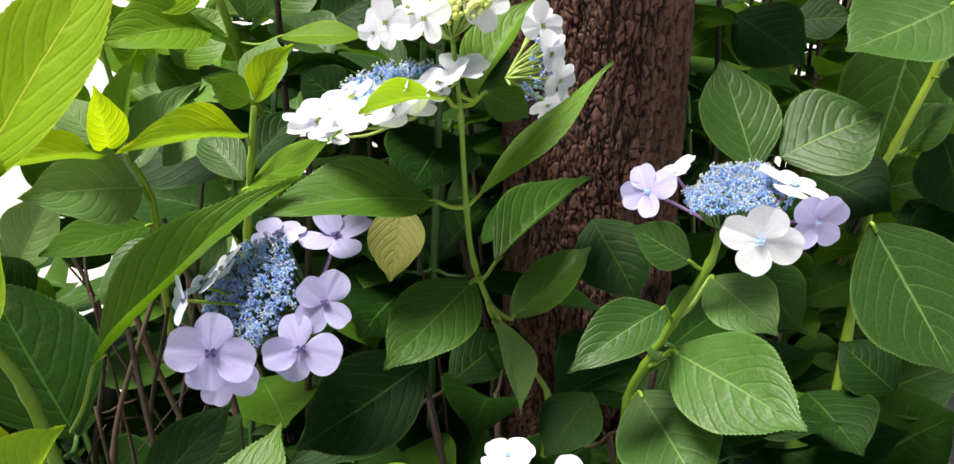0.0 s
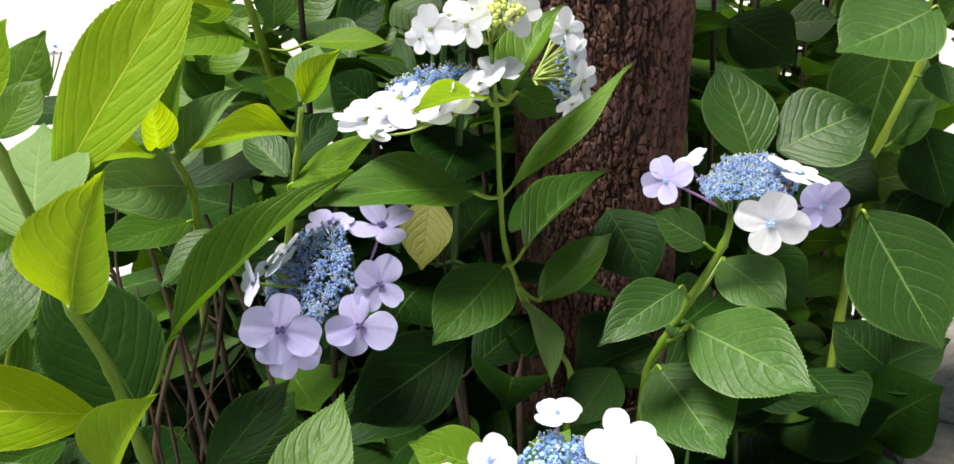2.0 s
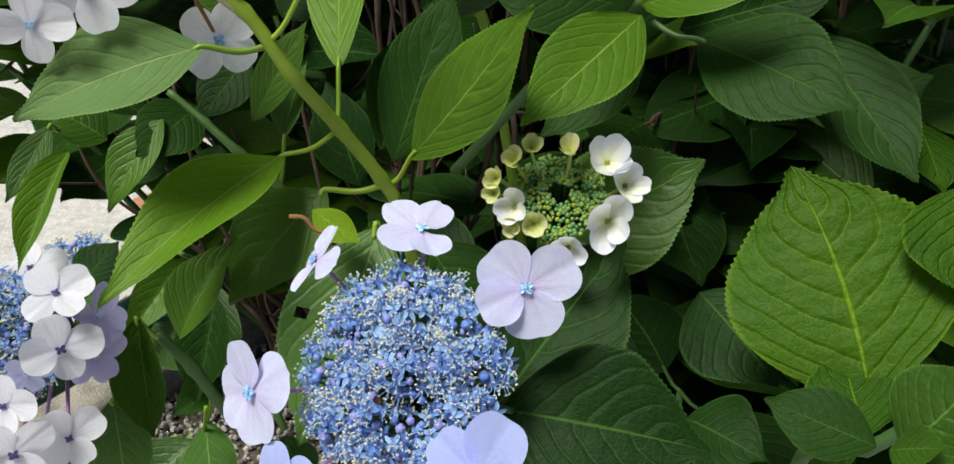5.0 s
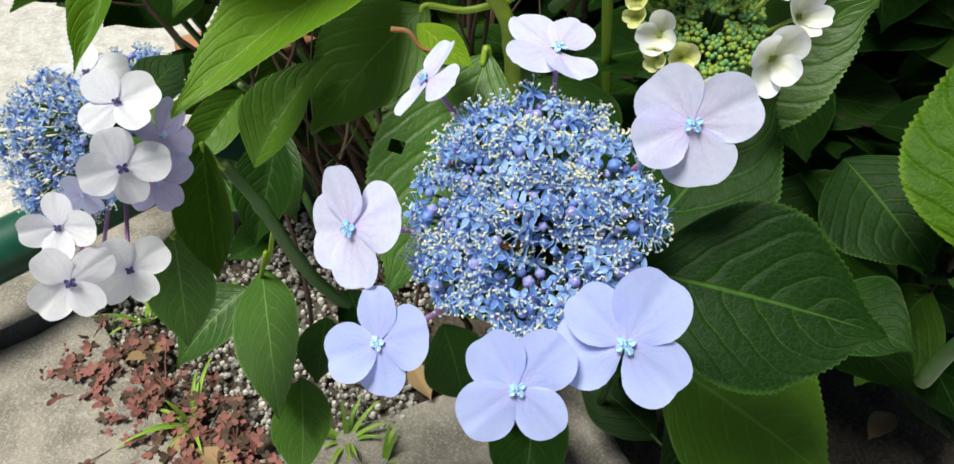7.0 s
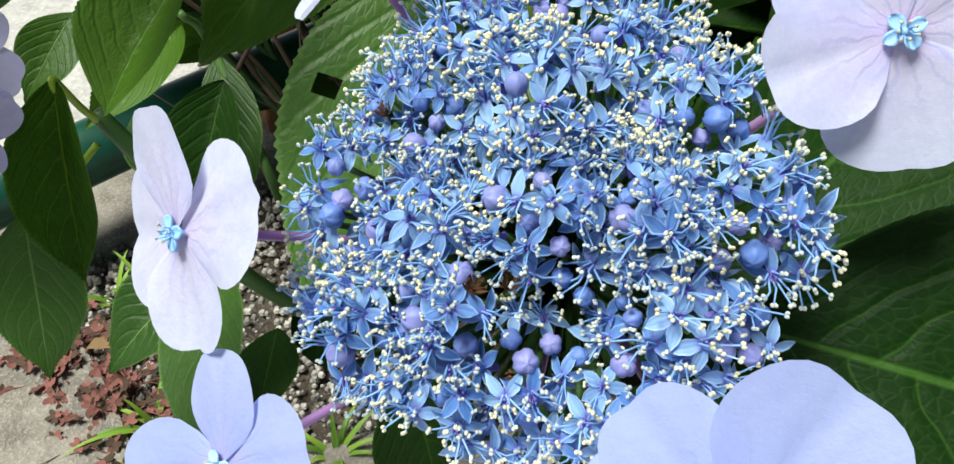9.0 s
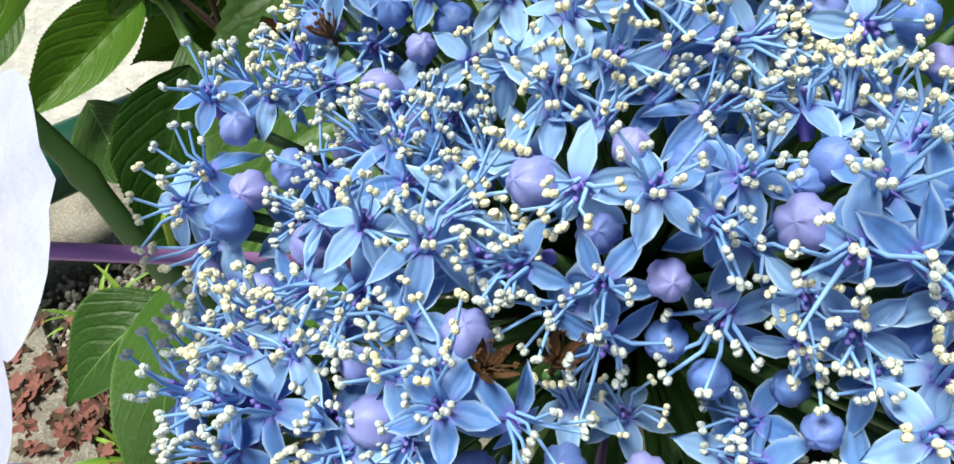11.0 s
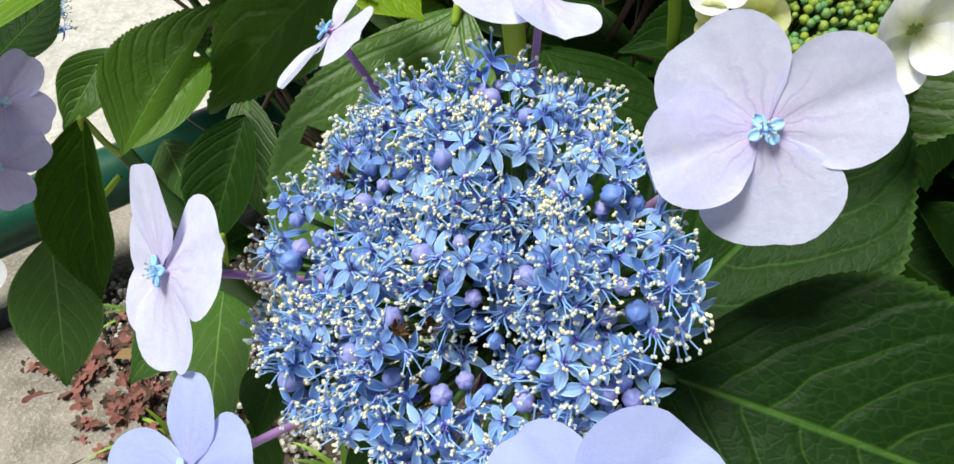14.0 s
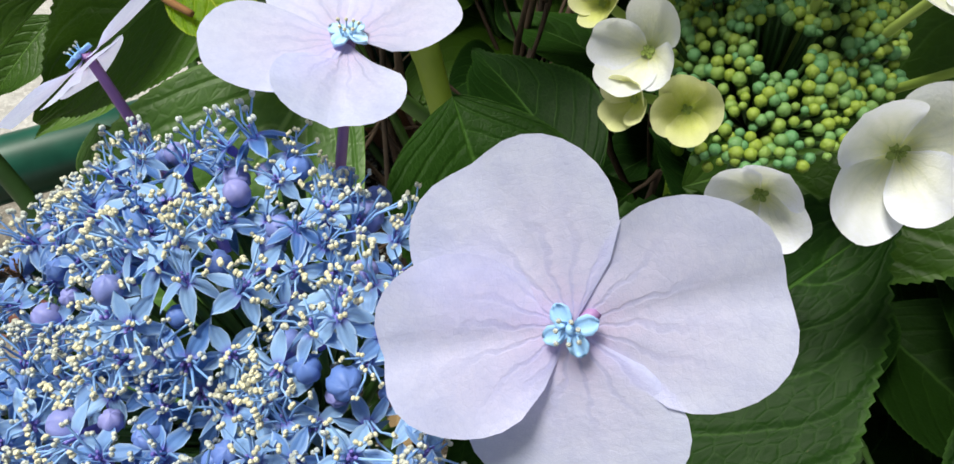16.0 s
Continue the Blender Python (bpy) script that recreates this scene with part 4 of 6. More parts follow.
floret(bloom, (0.0513, 0.2793, 0.6814), (-0.10, -0.78, 0.61), 0.0195, 40, "white", hub, wides=(1.2, 1.15, 1.2, 1.15))
floret(bloom, (0.048, 0.295, 0.687), (-0.07, -0.69, 0.72), 0.0167, 10, "white", hub)
floret(bloom, (0.022, 0.324, 0.685), (0.06, -0.15, 0.99), 0.0127, 20, "blush", hub, wides=(1.2, 1.15, 1.2, 1.15))

bloom = flower_head((-0.039, 0.487, 0.806), "white lacecap hydrangea head seen from its edge")
hub = (-0.038, 0.488, 0.801)
cluster(bloom, (-0.039, 0.483, 0.820), (-0.04, -0.12, 0.99), 0.03, 0.024, 0.008, 80, 20, 0.0034, hub, 21, spread=0.2, stalk=STEM_DARK)
floret(bloom, (-0.085, 0.485, 0.803), (0.08, -0.17, 0.98), 0.0213, 0, "white", hub, colour=PEDICEL_GREEN, heart="cream")
floret(bloom, (-0.075, 0.479, 0.811), (-0.20, -0.37, 0.91), 0.0191, 30, "white", hub, colour=PEDICEL_GREEN, heart="cream")
floret(bloom, (-0.06, 0.462, 0.819), (-0.21, -0.37, 0.90), 0.0201, 10, "white", hub, colour=PEDICEL_GREEN, heart="cream")
floret(bloom, (-0.047, 0.453, 0.815), (-0.23, -0.36, 0.91), 0.0129, 0, "white", hub, colour=PEDICEL_GREEN, heart="cream")
floret(bloom, (-0.031, 0.454, 0.815), (0.32, -0.32, 0.89), 0.0214, 20, "white", hub, colour=PEDICEL_GREEN, heart="cream")
floret(bloom, (-0.011, 0.462, 0.827), (-0.51, -0.39, 0.77), 0.0217, 0, "white", hub, colour=PEDICEL_GREEN, heart="cream")
floret(bloom, (-0.001, 0.468, 0.831), (0.14, -0.36, 0.92), 0.0175, 20, "white", hub, colour=PEDICEL_GREEN, heart="cream")
floret(bloom, (-0.079, 0.513, 0.79), (0.08, -0.30, 0.95), 0.0147, 0, "white", hub, colour=PEDICEL_GREEN, heart="cream")
floret(bloom, (-0.019, 0.461, 0.82), (0.30, -0.34, 0.89), 0.0139, 10, "white", hub, colour=PEDICEL_GREEN, heart="cream")
floret(bloom, (-0.082, 0.476, 0.804), (-0.32, -0.39, 0.87), 0.0200, 50, "white", hub, colour=PEDICEL_GREEN, heart="cream")
floret(bloom, (-0.05, 0.447, 0.813), (0.20, -0.31, 0.93), 0.0187, 15, "white", hub, colour=PEDICEL_GREEN, heart="cream")
floret(bloom, (-0.038, 0.445, 0.819), (-0.54, -0.20, 0.82), 0.0177, 40, "white", hub, colour=PEDICEL_GREEN, heart="cream")
floret(bloom, (-0.021, 0.446, 0.822), (-0.54, -0.25, 0.80), 0.0177, 70, "white", hub, colour=PEDICEL_GREEN, heart="cream")
floret(bloom, (-0.063, 0.464, 0.806), (-0.26, -0.15, 0.95), 0.0177, 5, "white", hub, colour=PEDICEL_GREEN, heart="cream")

bloom = flower_head((0, 0.478, 0.85), "greenish white young lacecap hydrangea head on a tall stem")
hub = (-0.005, 0.475, 0.849)
cluster(bloom, (0, 0.471, 0.864), (0.01, -0.42, 0.91), 0.016, 0.014, 0.005, 0, 70, 0.0022, hub, 24, young=True, bud=BUD_FIRST)
floret(bloom, (-0.039, 0.465, 0.859), (-0.59, -0.80, 0.12), 0.0162, 0, "white", hub, colour=PEDICEL_GREEN, heart="cream")
floret(bloom, (-0.018, 0.461, 0.861), (-0.46, -0.89, -0.04), 0.0161, 30, "white", hub, colour=PEDICEL_GREEN, heart="cream")
floret(bloom, (0.012, 0.471, 0.866), (0.59, -0.77, 0.23), 0.0164, 10, "white", hub, colour=PEDICEL_GREEN, heart="cream")
floret(bloom, (-0.029, 0.481, 0.865), (-0.40, -0.46, 0.79), 0.0143, 10, "white", hub, colour=PEDICEL_GREEN, heart="cream")
floret(bloom, (-0.007, 0.482, 0.868), (0.02, -0.43, 0.90), 0.0119, 0, "cream", hub, colour=PEDICEL_GREEN, heart="cream")
floret(bloom, (-0.046, 0.464, 0.854), (-0.55, -0.83, -0.08), 0.0101, 0, "white", hub, colour=PEDICEL_GREEN, heart="cream")

bloom = flower_head((0.031, 0.543, 0.821), "white lacecap hydrangea head hanging against the tree trunk")
hub = (0.024, 0.528, 0.819)
cluster(bloom, (0.044, 0.537, 0.823), (0.91, -0.37, 0.16), 0.026, 0.014, 0.005, 24, 40, 0.0026, hub, 27, spread=0.2, stalk=PEDICEL_GREEN, bud=BUD_PALE)
floret(bloom, (0.046, 0.535, 0.849), (0.68, -0.68, 0.28), 0.0178, 0, "white", hub, colour=PEDICEL_GREEN, heart="cream")
floret(bloom, (0.051, 0.528, 0.833), (0.81, -0.59, 0.02), 0.0176, 20, "white", hub, colour=PEDICEL_GREEN, heart="cream")
floret(bloom, (0.056, 0.52, 0.818), (0.78, -0.61, -0.10), 0.0157, 10, "white", hub, colour=PEDICEL_GREEN, heart="cream")
floret(bloom, (0.049, 0.523, 0.803), (0.31, -0.79, -0.53), 0.0141, 0, "white", hub, colour=PEDICEL_GREEN, heart="cream")
floret(bloom, (0.042, 0.556, 0.854), (-0.05, -0.57, 0.82), 0.0119, 0, "white", hub, colour=PEDICEL_GREEN, heart="cream")

bloom = flower_head((-0.475, 0.846, 0.799), "overexposed white hydrangea head at the bush's sunny edge")
hub = (-0.48, 0.855, 0.771)
floret(bloom, (-0.494, 0.827, 0.813), (0.45, -0.55, 0.70), 0.0195, 0, "white", hub, colour=PEDICEL_GREEN)
floret(bloom, (-0.483, 0.823, 0.816), (0.28, -0.15, 0.95), 0.0193, 23, "white", hub, colour=PEDICEL_GREEN)
floret(bloom, (-0.471, 0.819, 0.818), (0.28, -0.17, 0.94), 0.0191, 46, "white", hub, colour=PEDICEL_GREEN)
floret(bloom, (-0.474, 0.839, 0.818), (0.29, -0.19, 0.94), 0.0195, 69, "white", hub, colour=PEDICEL_GREEN)
floret(bloom, (-0.462, 0.835, 0.821), (0.29, -0.21, 0.93), 0.0193, 92, "white", hub, colour=PEDICEL_GREEN)
floret(bloom, (-0.45, 0.83, 0.824), (0.29, -0.23, 0.93), 0.0191, 115, "white", hub, colour=PEDICEL_GREEN)
floret(bloom, (-0.452, 0.851, 0.824), (0.30, -0.25, 0.92), 0.0195, 138, "white", hub, colour=PEDICEL_GREEN)

bloom = flower_head((-0.486, 0.791, 0.773), "overexposed white hydrangea head at the bush's sunny edge")
hub = (-0.491, 0.799, 0.745)
floret(bloom, (-0.503, 0.773, 0.788), (0.47, -0.51, 0.72), 0.0188, 0, "white", hub, colour=PEDICEL_GREEN)
floret(bloom, (-0.492, 0.769, 0.791), (0.27, -0.11, 0.95), 0.0186, 23, "white", hub, colour=PEDICEL_GREEN)
floret(bloom, (-0.481, 0.765, 0.793), (0.28, -0.13, 0.95), 0.0184, 46, "white", hub, colour=PEDICEL_GREEN)
floret(bloom, (-0.484, 0.785, 0.793), (0.29, -0.15, 0.95), 0.0188, 69, "white", hub, colour=PEDICEL_GREEN)
floret(bloom, (-0.473, 0.781, 0.795), (0.29, -0.17, 0.94), 0.0186, 92, "white", hub, colour=PEDICEL_GREEN)
floret(bloom, (-0.462, 0.777, 0.798), (0.30, -0.19, 0.94), 0.0184, 115, "white", hub, colour=PEDICEL_GREEN)
floret(bloom, (-0.465, 0.798, 0.797), (0.30, -0.21, 0.93), 0.0188, 138, "white", hub, colour=PEDICEL_GREEN)

bloom = flower_head((-0.425, 0.201, 0.472), "lacecap hydrangea head with white and violet florets over the kerb")
hub = (-0.422, 0.219, 0.465)
cluster(bloom, (-0.428, 0.183, 0.48), (-0.15, -0.92, 0.37), 0.04, 0.03, 0.008, 150, 40, 0.0034, hub, 31, spread=0.2, stalk=STEM_DARK)
floret(bloom, (-0.396, 0.18, 0.51), (0.46, -0.45, 0.76), 0.0169, 10, "white", hub, heart="indigo")
floret(bloom, (-0.391, 0.197, 0.481), (0.81, -0.11, 0.57), 0.0171, 30, "mauve", hub)
floret(bloom, (-0.391, 0.184, 0.466), (0.80, -0.56, 0.23), 0.0165, 10, "mauve", hub)
floret(bloom, (-0.393, 0.165, 0.489), (0.49, -0.77, 0.41), 0.0185, 0, "white", hub, heart="indigo")
floret(bloom, (-0.398, 0.153, 0.441), (0.49, -0.73, 0.48), 0.0176, 20, "white", hub, heart="indigo")
floret(bloom, (-0.412, 0.134, 0.452), (0.41, -0.83, 0.37), 0.0188, 30, "white", hub, heart="indigo")
floret(bloom, (-0.418, 0.148, 0.469), (0.13, -0.92, 0.36), 0.0161, 0, "white", hub, heart="indigo")
floret(bloom, (-0.417, 0.199, 0.509), (0.24, -0.47, 0.85), 0.0165, 0, "white", hub, heart="indigo")
floret(bloom, (-0.416, 0.154, 0.427), (0.42, -0.90, -0.08), 0.0116, 0, "white", hub, heart="indigo")
floret(bloom, (-0.409, 0.158, 0.479), (0.27, -0.96, 0.07), 0.0116, 20, "lilac", hub)
floret(bloom, (-0.42, 0.233, 0.481), (0.30, -0.02, 0.95), 0.0153, 0, "lilac", hub)
cluster(bloom, (-0.423, 0.254, 0.475), (0.29, -0.04, 0.96), 0.018, 0.016, 0.006, 30, 12, 0.0034, hub, 32, spread=0.2, stalk=STEM_DARK)

bloom = flower_head((-0.377, 0.244, 0.634), "lacecap hydrangea head, withering stalks, blue middle, white florets")
hub = (-0.327, 0.236, 0.64)
cluster(bloom, (-0.372, 0.24, 0.653), (0.21, -0.23, 0.95), 0.03, 0.022, 0.008, 75, 25, 0.0034, hub, 35, spread=0.2, stalk=STEM_DARK)
cluster(bloom, (-0.344, 0.239, 0.641), (0.41, -0.03, 0.91), 0.018, 0.013, 0.006, 36, 10, 0.0032, hub, 36, spread=0.2, stalk=STEM_DARK)
floret(bloom, (-0.359, 0.214, 0.642), (0.46, -0.88, 0.15), 0.0205, 10, "white", hub, colour=WITHERED)
floret(bloom, (-0.312, 0.244, 0.646), (0.64, 0.01, 0.77), 0.0163, 30, "white", hub, colour=WITHERED)
floret(bloom, (-0.327, 0.263, 0.6), (0.43, -0.87, 0.25), 0.0214, 45, "white", hub, colour=WITHERED)
floret(bloom, (-0.379, 0.202, 0.631), (0.26, -0.94, 0.21), 0.0173, 0, "white", hub, colour=WITHERED)
floret(bloom, (-0.362, 0.276, 0.642), (-0.14, -0.33, 0.94), 0.0141, 0, "white", hub, colour=WITHERED)
floret(bloom, (-0.397, 0.276, 0.667), (-0.06, -0.37, 0.93), 0.0180, 0, "white", hub, colour=WITHERED)

bush = shoot((-0.15, 0.52, -0.03), "sunlit hydrangea shoot with bright yellow-green leaves")
tube("stem", bush, ((-0.15, 0.52, -0.03), (-0.165, 0.5, 0.25), (-0.197, 0.432, 0.506), (-0.21, 0.404, 0.575), (-0.212, 0.378, 0.634), (-0.221, 0.377, 0.688), (-0.229, 0.366, 0.729), (-0.234, 0.36, 0.771), (-0.238, 0.347, 0.818), (-0.244, 0.337, 0.857)), 0.0042, 0.0026, STEM, knots=0.25)
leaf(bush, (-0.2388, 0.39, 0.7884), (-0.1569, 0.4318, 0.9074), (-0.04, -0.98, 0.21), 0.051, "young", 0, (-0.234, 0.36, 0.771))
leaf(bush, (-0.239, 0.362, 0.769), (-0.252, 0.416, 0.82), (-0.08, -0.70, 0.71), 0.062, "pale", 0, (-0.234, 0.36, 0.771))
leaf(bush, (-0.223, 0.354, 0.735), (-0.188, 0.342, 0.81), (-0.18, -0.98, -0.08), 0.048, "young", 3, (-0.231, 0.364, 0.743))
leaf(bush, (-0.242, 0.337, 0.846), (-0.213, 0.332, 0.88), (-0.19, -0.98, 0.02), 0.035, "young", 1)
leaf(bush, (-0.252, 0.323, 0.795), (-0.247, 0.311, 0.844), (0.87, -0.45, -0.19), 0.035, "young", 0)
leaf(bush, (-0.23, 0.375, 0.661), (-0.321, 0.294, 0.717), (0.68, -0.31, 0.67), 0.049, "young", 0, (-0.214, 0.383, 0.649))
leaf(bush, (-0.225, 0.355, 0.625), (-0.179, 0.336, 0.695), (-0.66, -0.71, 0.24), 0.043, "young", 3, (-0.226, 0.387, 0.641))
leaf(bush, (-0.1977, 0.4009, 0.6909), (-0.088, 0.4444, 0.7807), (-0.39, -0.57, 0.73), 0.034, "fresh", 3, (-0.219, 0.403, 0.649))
leaf(bush, (-0.177, 0.4793, 0.7349), (-0.2172, 0.448, 0.7075), (-0.32, -0.48, 0.82), 0.030, "mid", 1)
leaf(bush, (-0.231, 0.426, 0.63), (-0.288, 0.46, 0.721), (0.54, -0.62, 0.57), 0.074, "dark", 0, (-0.217, 0.391, 0.641))
leaf(bush, (-0.27, 0.341, 0.708), (-0.269, 0.395, 0.759), (0.03, -0.69, 0.73), 0.050, "mid", 0)
leaf(bush, (-0.318, 0.355, 0.609), (-0.273, 0.373, 0.632), (-0.18, -0.57, 0.80), 0.028, "mid", 1)

bush = shoot((-0.414, 0.584, 0.52), "hydrangea shoot with upright leaves at the bush's sunny edge")
tube("stem", bush, ((-0.414, 0.584, 0.52), (-0.415, 0.554, 0.582), (-0.388, 0.486, 0.667), (-0.392, 0.47, 0.694), (-0.41, 0.457, 0.724)), 0.0035, 0.0025, STEM, knots=0.25)
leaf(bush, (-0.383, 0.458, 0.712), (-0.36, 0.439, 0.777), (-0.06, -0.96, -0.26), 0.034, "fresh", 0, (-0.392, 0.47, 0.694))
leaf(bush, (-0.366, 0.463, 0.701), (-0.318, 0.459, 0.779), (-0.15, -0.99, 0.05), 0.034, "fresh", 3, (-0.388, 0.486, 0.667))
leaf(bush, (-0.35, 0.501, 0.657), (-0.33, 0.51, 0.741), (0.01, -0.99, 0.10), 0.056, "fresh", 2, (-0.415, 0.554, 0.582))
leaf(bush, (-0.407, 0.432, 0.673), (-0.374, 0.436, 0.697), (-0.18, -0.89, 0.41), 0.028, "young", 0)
leaf(bush, (-0.378, 0.468, 0.559), (-0.399, 0.43, 0.601), (0.94, -0.22, 0.27), 0.052, "dark", 0)
leaf(bush, (-0.336, 0.511, 0.559), (-0.383, 0.421, 0.566), (0.42, -0.15, 0.89), 0.045, "mid", 1)
leaf(bush, (-0.368, 0.366, 0.585), (-0.369, 0.363, 0.626), (0.90, -0.45, -0.01), 0.026, "mid", 0)
leaf(bush, (-0.349, 0.301, 0.606), (-0.331, 0.299, 0.586), (0.70, -0.29, 0.65), 0.025, "mid", 1)
leaf(bush, (-0.403, 0.501, 0.58), (-0.435, 0.466, 0.624), (0.87, -0.27, 0.42), 0.049, "dark", 0)
leaf(bush, (-0.402, 0.583, 0.569), (-0.437, 0.571, 0.648), (0.85, -0.42, 0.32), 0.060, "mid", 2)
leaf(bush, (-0.43, 0.533, 0.55), (-0.442, 0.534, 0.621), (0.89, -0.43, 0.16), 0.058, "dark", 0)
leaf(bush, (-0.381, 0.636, 0.616), (-0.41, 0.618, 0.674), (0.84, -0.46, 0.27), 0.055, "dark", 1)
leaf(bush, (-0.385, 0.542, 0.519), (-0.413, 0.53, 0.573), (0.86, -0.36, 0.36), 0.052, "mid", 4)
leaf(bush, (-0.36, 0.492, 0.521), (-0.32, 0.525, 0.551), (-0.03, -0.65, 0.76), 0.057, "dark", 1)

bush = shoot((0.046, 0.527, 0.548), "tall hydrangea stem with opposite leaves before the trunk")
tube("stem", bush, ((0.046, 0.527, 0.548), (0.05, 0.528, 0.595), (0.033, 0.516, 0.632), (0.014, 0.508, 0.669), (0.002, 0.495, 0.71), (-0.001, 0.484, 0.75), (-0.002, 0.477, 0.804), (-0.005, 0.475, 0.85)), 0.0024, 0.0014, STEM, knots=0.25)
leaf(bush, (-0.018, 0.479, 0.755), (-0.109, 0.43, 0.765), (0.28, -0.34, 0.90), 0.052, "mid", 1, (-0.001, 0.484, 0.75))
leaf(bush, (0.003, 0.485, 0.753), (0.089, 0.522, 0.828), (-0.50, -0.40, 0.77), 0.028, "fresh", 2, (-0.001, 0.484, 0.75))
leaf(bush, (0.002, 0.486, 0.702), (-0.045, 0.413, 0.68), (0.20, -0.41, 0.89), 0.049, "mid", 0, (0.005, 0.496, 0.7))
leaf(bush, (0.024, 0.498, 0.67), (0.077, 0.519, 0.711), (-0.42, -0.46, 0.78), 0.041, "mid", 4, (0.01, 0.503, 0.68))
leaf(bush, (0.015, 0.503, 0.707), (0.083, 0.588, 0.738), (-0.17, -0.22, 0.96), 0.040, "mid", 3, (0.005, 0.499, 0.696))
leaf(bush, (0.006, 0.535, 0.709), (0.069, 0.617, 0.725), (-0.08, -0.14, 0.99), 0.041, "dark", 0)
leaf(bush, (0.013, 0.507, 0.666), (0.03, 0.454, 0.628), (0.68, -0.26, 0.68), 0.033, "pale", 5, (0.009, 0.503, 0.68))
leaf(bush, (-0.008, 0.451, 0.821), (-0.047, 0.407, 0.822), (0.22, -0.19, 0.96), 0.027, "young", 1, (-0.002, 0.477, 0.812))
leaf(bush, (0.0049, 0.48, 0.8141), (0.0429, 0.5186, 0.8668), (-0.32, -0.44, 0.84), 0.034, "fresh", 3, (-0.003, 0.477, 0.819))
leaf(bush, (0.011, 0.499, 0.815), (0.037, 0.49, 0.801), (0.08, -0.75, 0.66), 0.026, "mid", 0, (-0.002, 0.478, 0.811))
leaf(bush, (-0.037, 0.488, 0.847), (-0.015, 0.501, 0.871), (-0.41, -0.57, 0.71), 0.024, "young", 0)
leaf(bush, (-0.056, 0.607, 0.717), (-0.063, 0.568, 0.668), (-0.05, -0.78, 0.62), 0.043, "old", 0)

bush = shoot((0.097, 0.501, 0.555), "hydrangea stem that carries the head beside the trunk")
tube("stem", bush, ((0.097, 0.501, 0.555), (0.1, 0.492, 0.615), (0.108, 0.483, 0.643), (0.123, 0.475, 0.678), (0.14, 0.466, 0.719), (0.146, 0.472, 0.738)), 0.0034, 0.0022, STEM, knots=0.25)
leaf(bush, (0.129, 0.465, 0.72), (0.093, 0.461, 0.744), (0.34, -0.86, 0.37), 0.028, "cool", 0, (0.138, 0.468, 0.714))
leaf(bush, (0.0111, 0.3343, 0.6381), (0.0305, 0.3451, 0.6625), (-0.08, -0.75, 0.66), 0.026, "fresh", 1)
leaf(bush, (-0.0106, 0.3453, 0.6386), (-0.0543, 0.3431, 0.6585), (0.12, -0.71, 0.69), 0.034, "fresh", 0)
leaf(bush, (0.116, 0.467, 0.691), (0.056, 0.429, 0.669), (0.07, -0.60, 0.80), 0.035, "cool", 1, (0.123, 0.475, 0.678))
leaf(bush, (0.149, 0.498, 0.697), (0.174, 0.44, 0.684), (-0.39, -0.35, 0.85), 0.043, "cool", 0, (0.123, 0.475, 0.678))
leaf(bush, (0.121, 0.468, 0.662), (0.174, 0.384, 0.658), (-0.56, -0.39, 0.73), 0.060, "cool", 0, (0.108, 0.483, 0.643))
leaf(bush, (0.105, 0.481, 0.626), (0.129, 0.398, 0.607), (-0.33, -0.30, 0.90), 0.064, "cool", 4, (0.101, 0.492, 0.615))
leaf(bush, (0.137, 0.485, 0.618), (0.185, 0.445, 0.618), (-0.31, -0.37, 0.88), 0.051, "dark", 0, (0.103, 0.491, 0.625))
leaf(bush, (0.172, 0.513, 0.7), (0.208, 0.494, 0.661), (0.05, -0.88, 0.48), 0.044, "dark", 1)
leaf(bush, (0.123, 0.488, 0.658), (0.111, 0.467, 0.655), (0.03, -0.16, 0.99), 0.023, "cool", 0)
leaf(bush, (0.077, 0.497, 0.617), (0.044, 0.463, 0.591), (-0.17, -0.49, 0.85), 0.043, "dark", 0)

bush = shoot((0.313, 0.69, 0.424), "hydrangea shoot with broad ribbed leaves beside the trunk")
tube("stem", bush, ((0.313, 0.69, 0.424), (0.326, 0.699, 0.551), (0.35, 0.738, 0.678), (0.366, 0.742, 0.721), (0.393, 0.743, 0.79), (0.398, 0.723, 0.83)), 0.0046, 0.0032, STEM, knots=0.25)
leaf(bush, (0.3001, 0.6234, 0.6888), (0.3586, 0.5799, 0.5806), (0.05, -0.92, 0.39), 0.100, "cool", 4, (0.335, 0.718, 0.661))
leaf(bush, (0.2245, 0.6727, 0.7186), (0.2058, 0.7343, 0.8), (0.06, -0.79, 0.61), 0.068, "cool", 0)
leaf(bush, (0.2458, 0.6808, 0.7273), (0.3271, 0.6851, 0.7607), (-0.24, -0.70, 0.68), 0.084, "cool", 0)
leaf(bush, (0.375, 0.693, 0.845), (0.284, 0.669, 0.813), (-0.14, -0.56, 0.82), 0.094, "cool", 4, (0.394, 0.724, 0.819))
leaf(bush, (0.248, 0.857, 0.828), (0.305, 0.813, 0.784), (-0.25, -0.83, 0.50), 0.073, "dark", 0)
leaf(bush, (0.402, 0.807, 0.822), (0.379, 0.813, 0.678), (-0.78, -0.62, 0.10), 0.109, "cool", 0)
leaf(bush, (0.383, 0.694, 0.798), (0.383, 0.666, 0.766), (-0.05, -0.74, 0.67), 0.040, "cool", 0, (0.389, 0.743, 0.78))
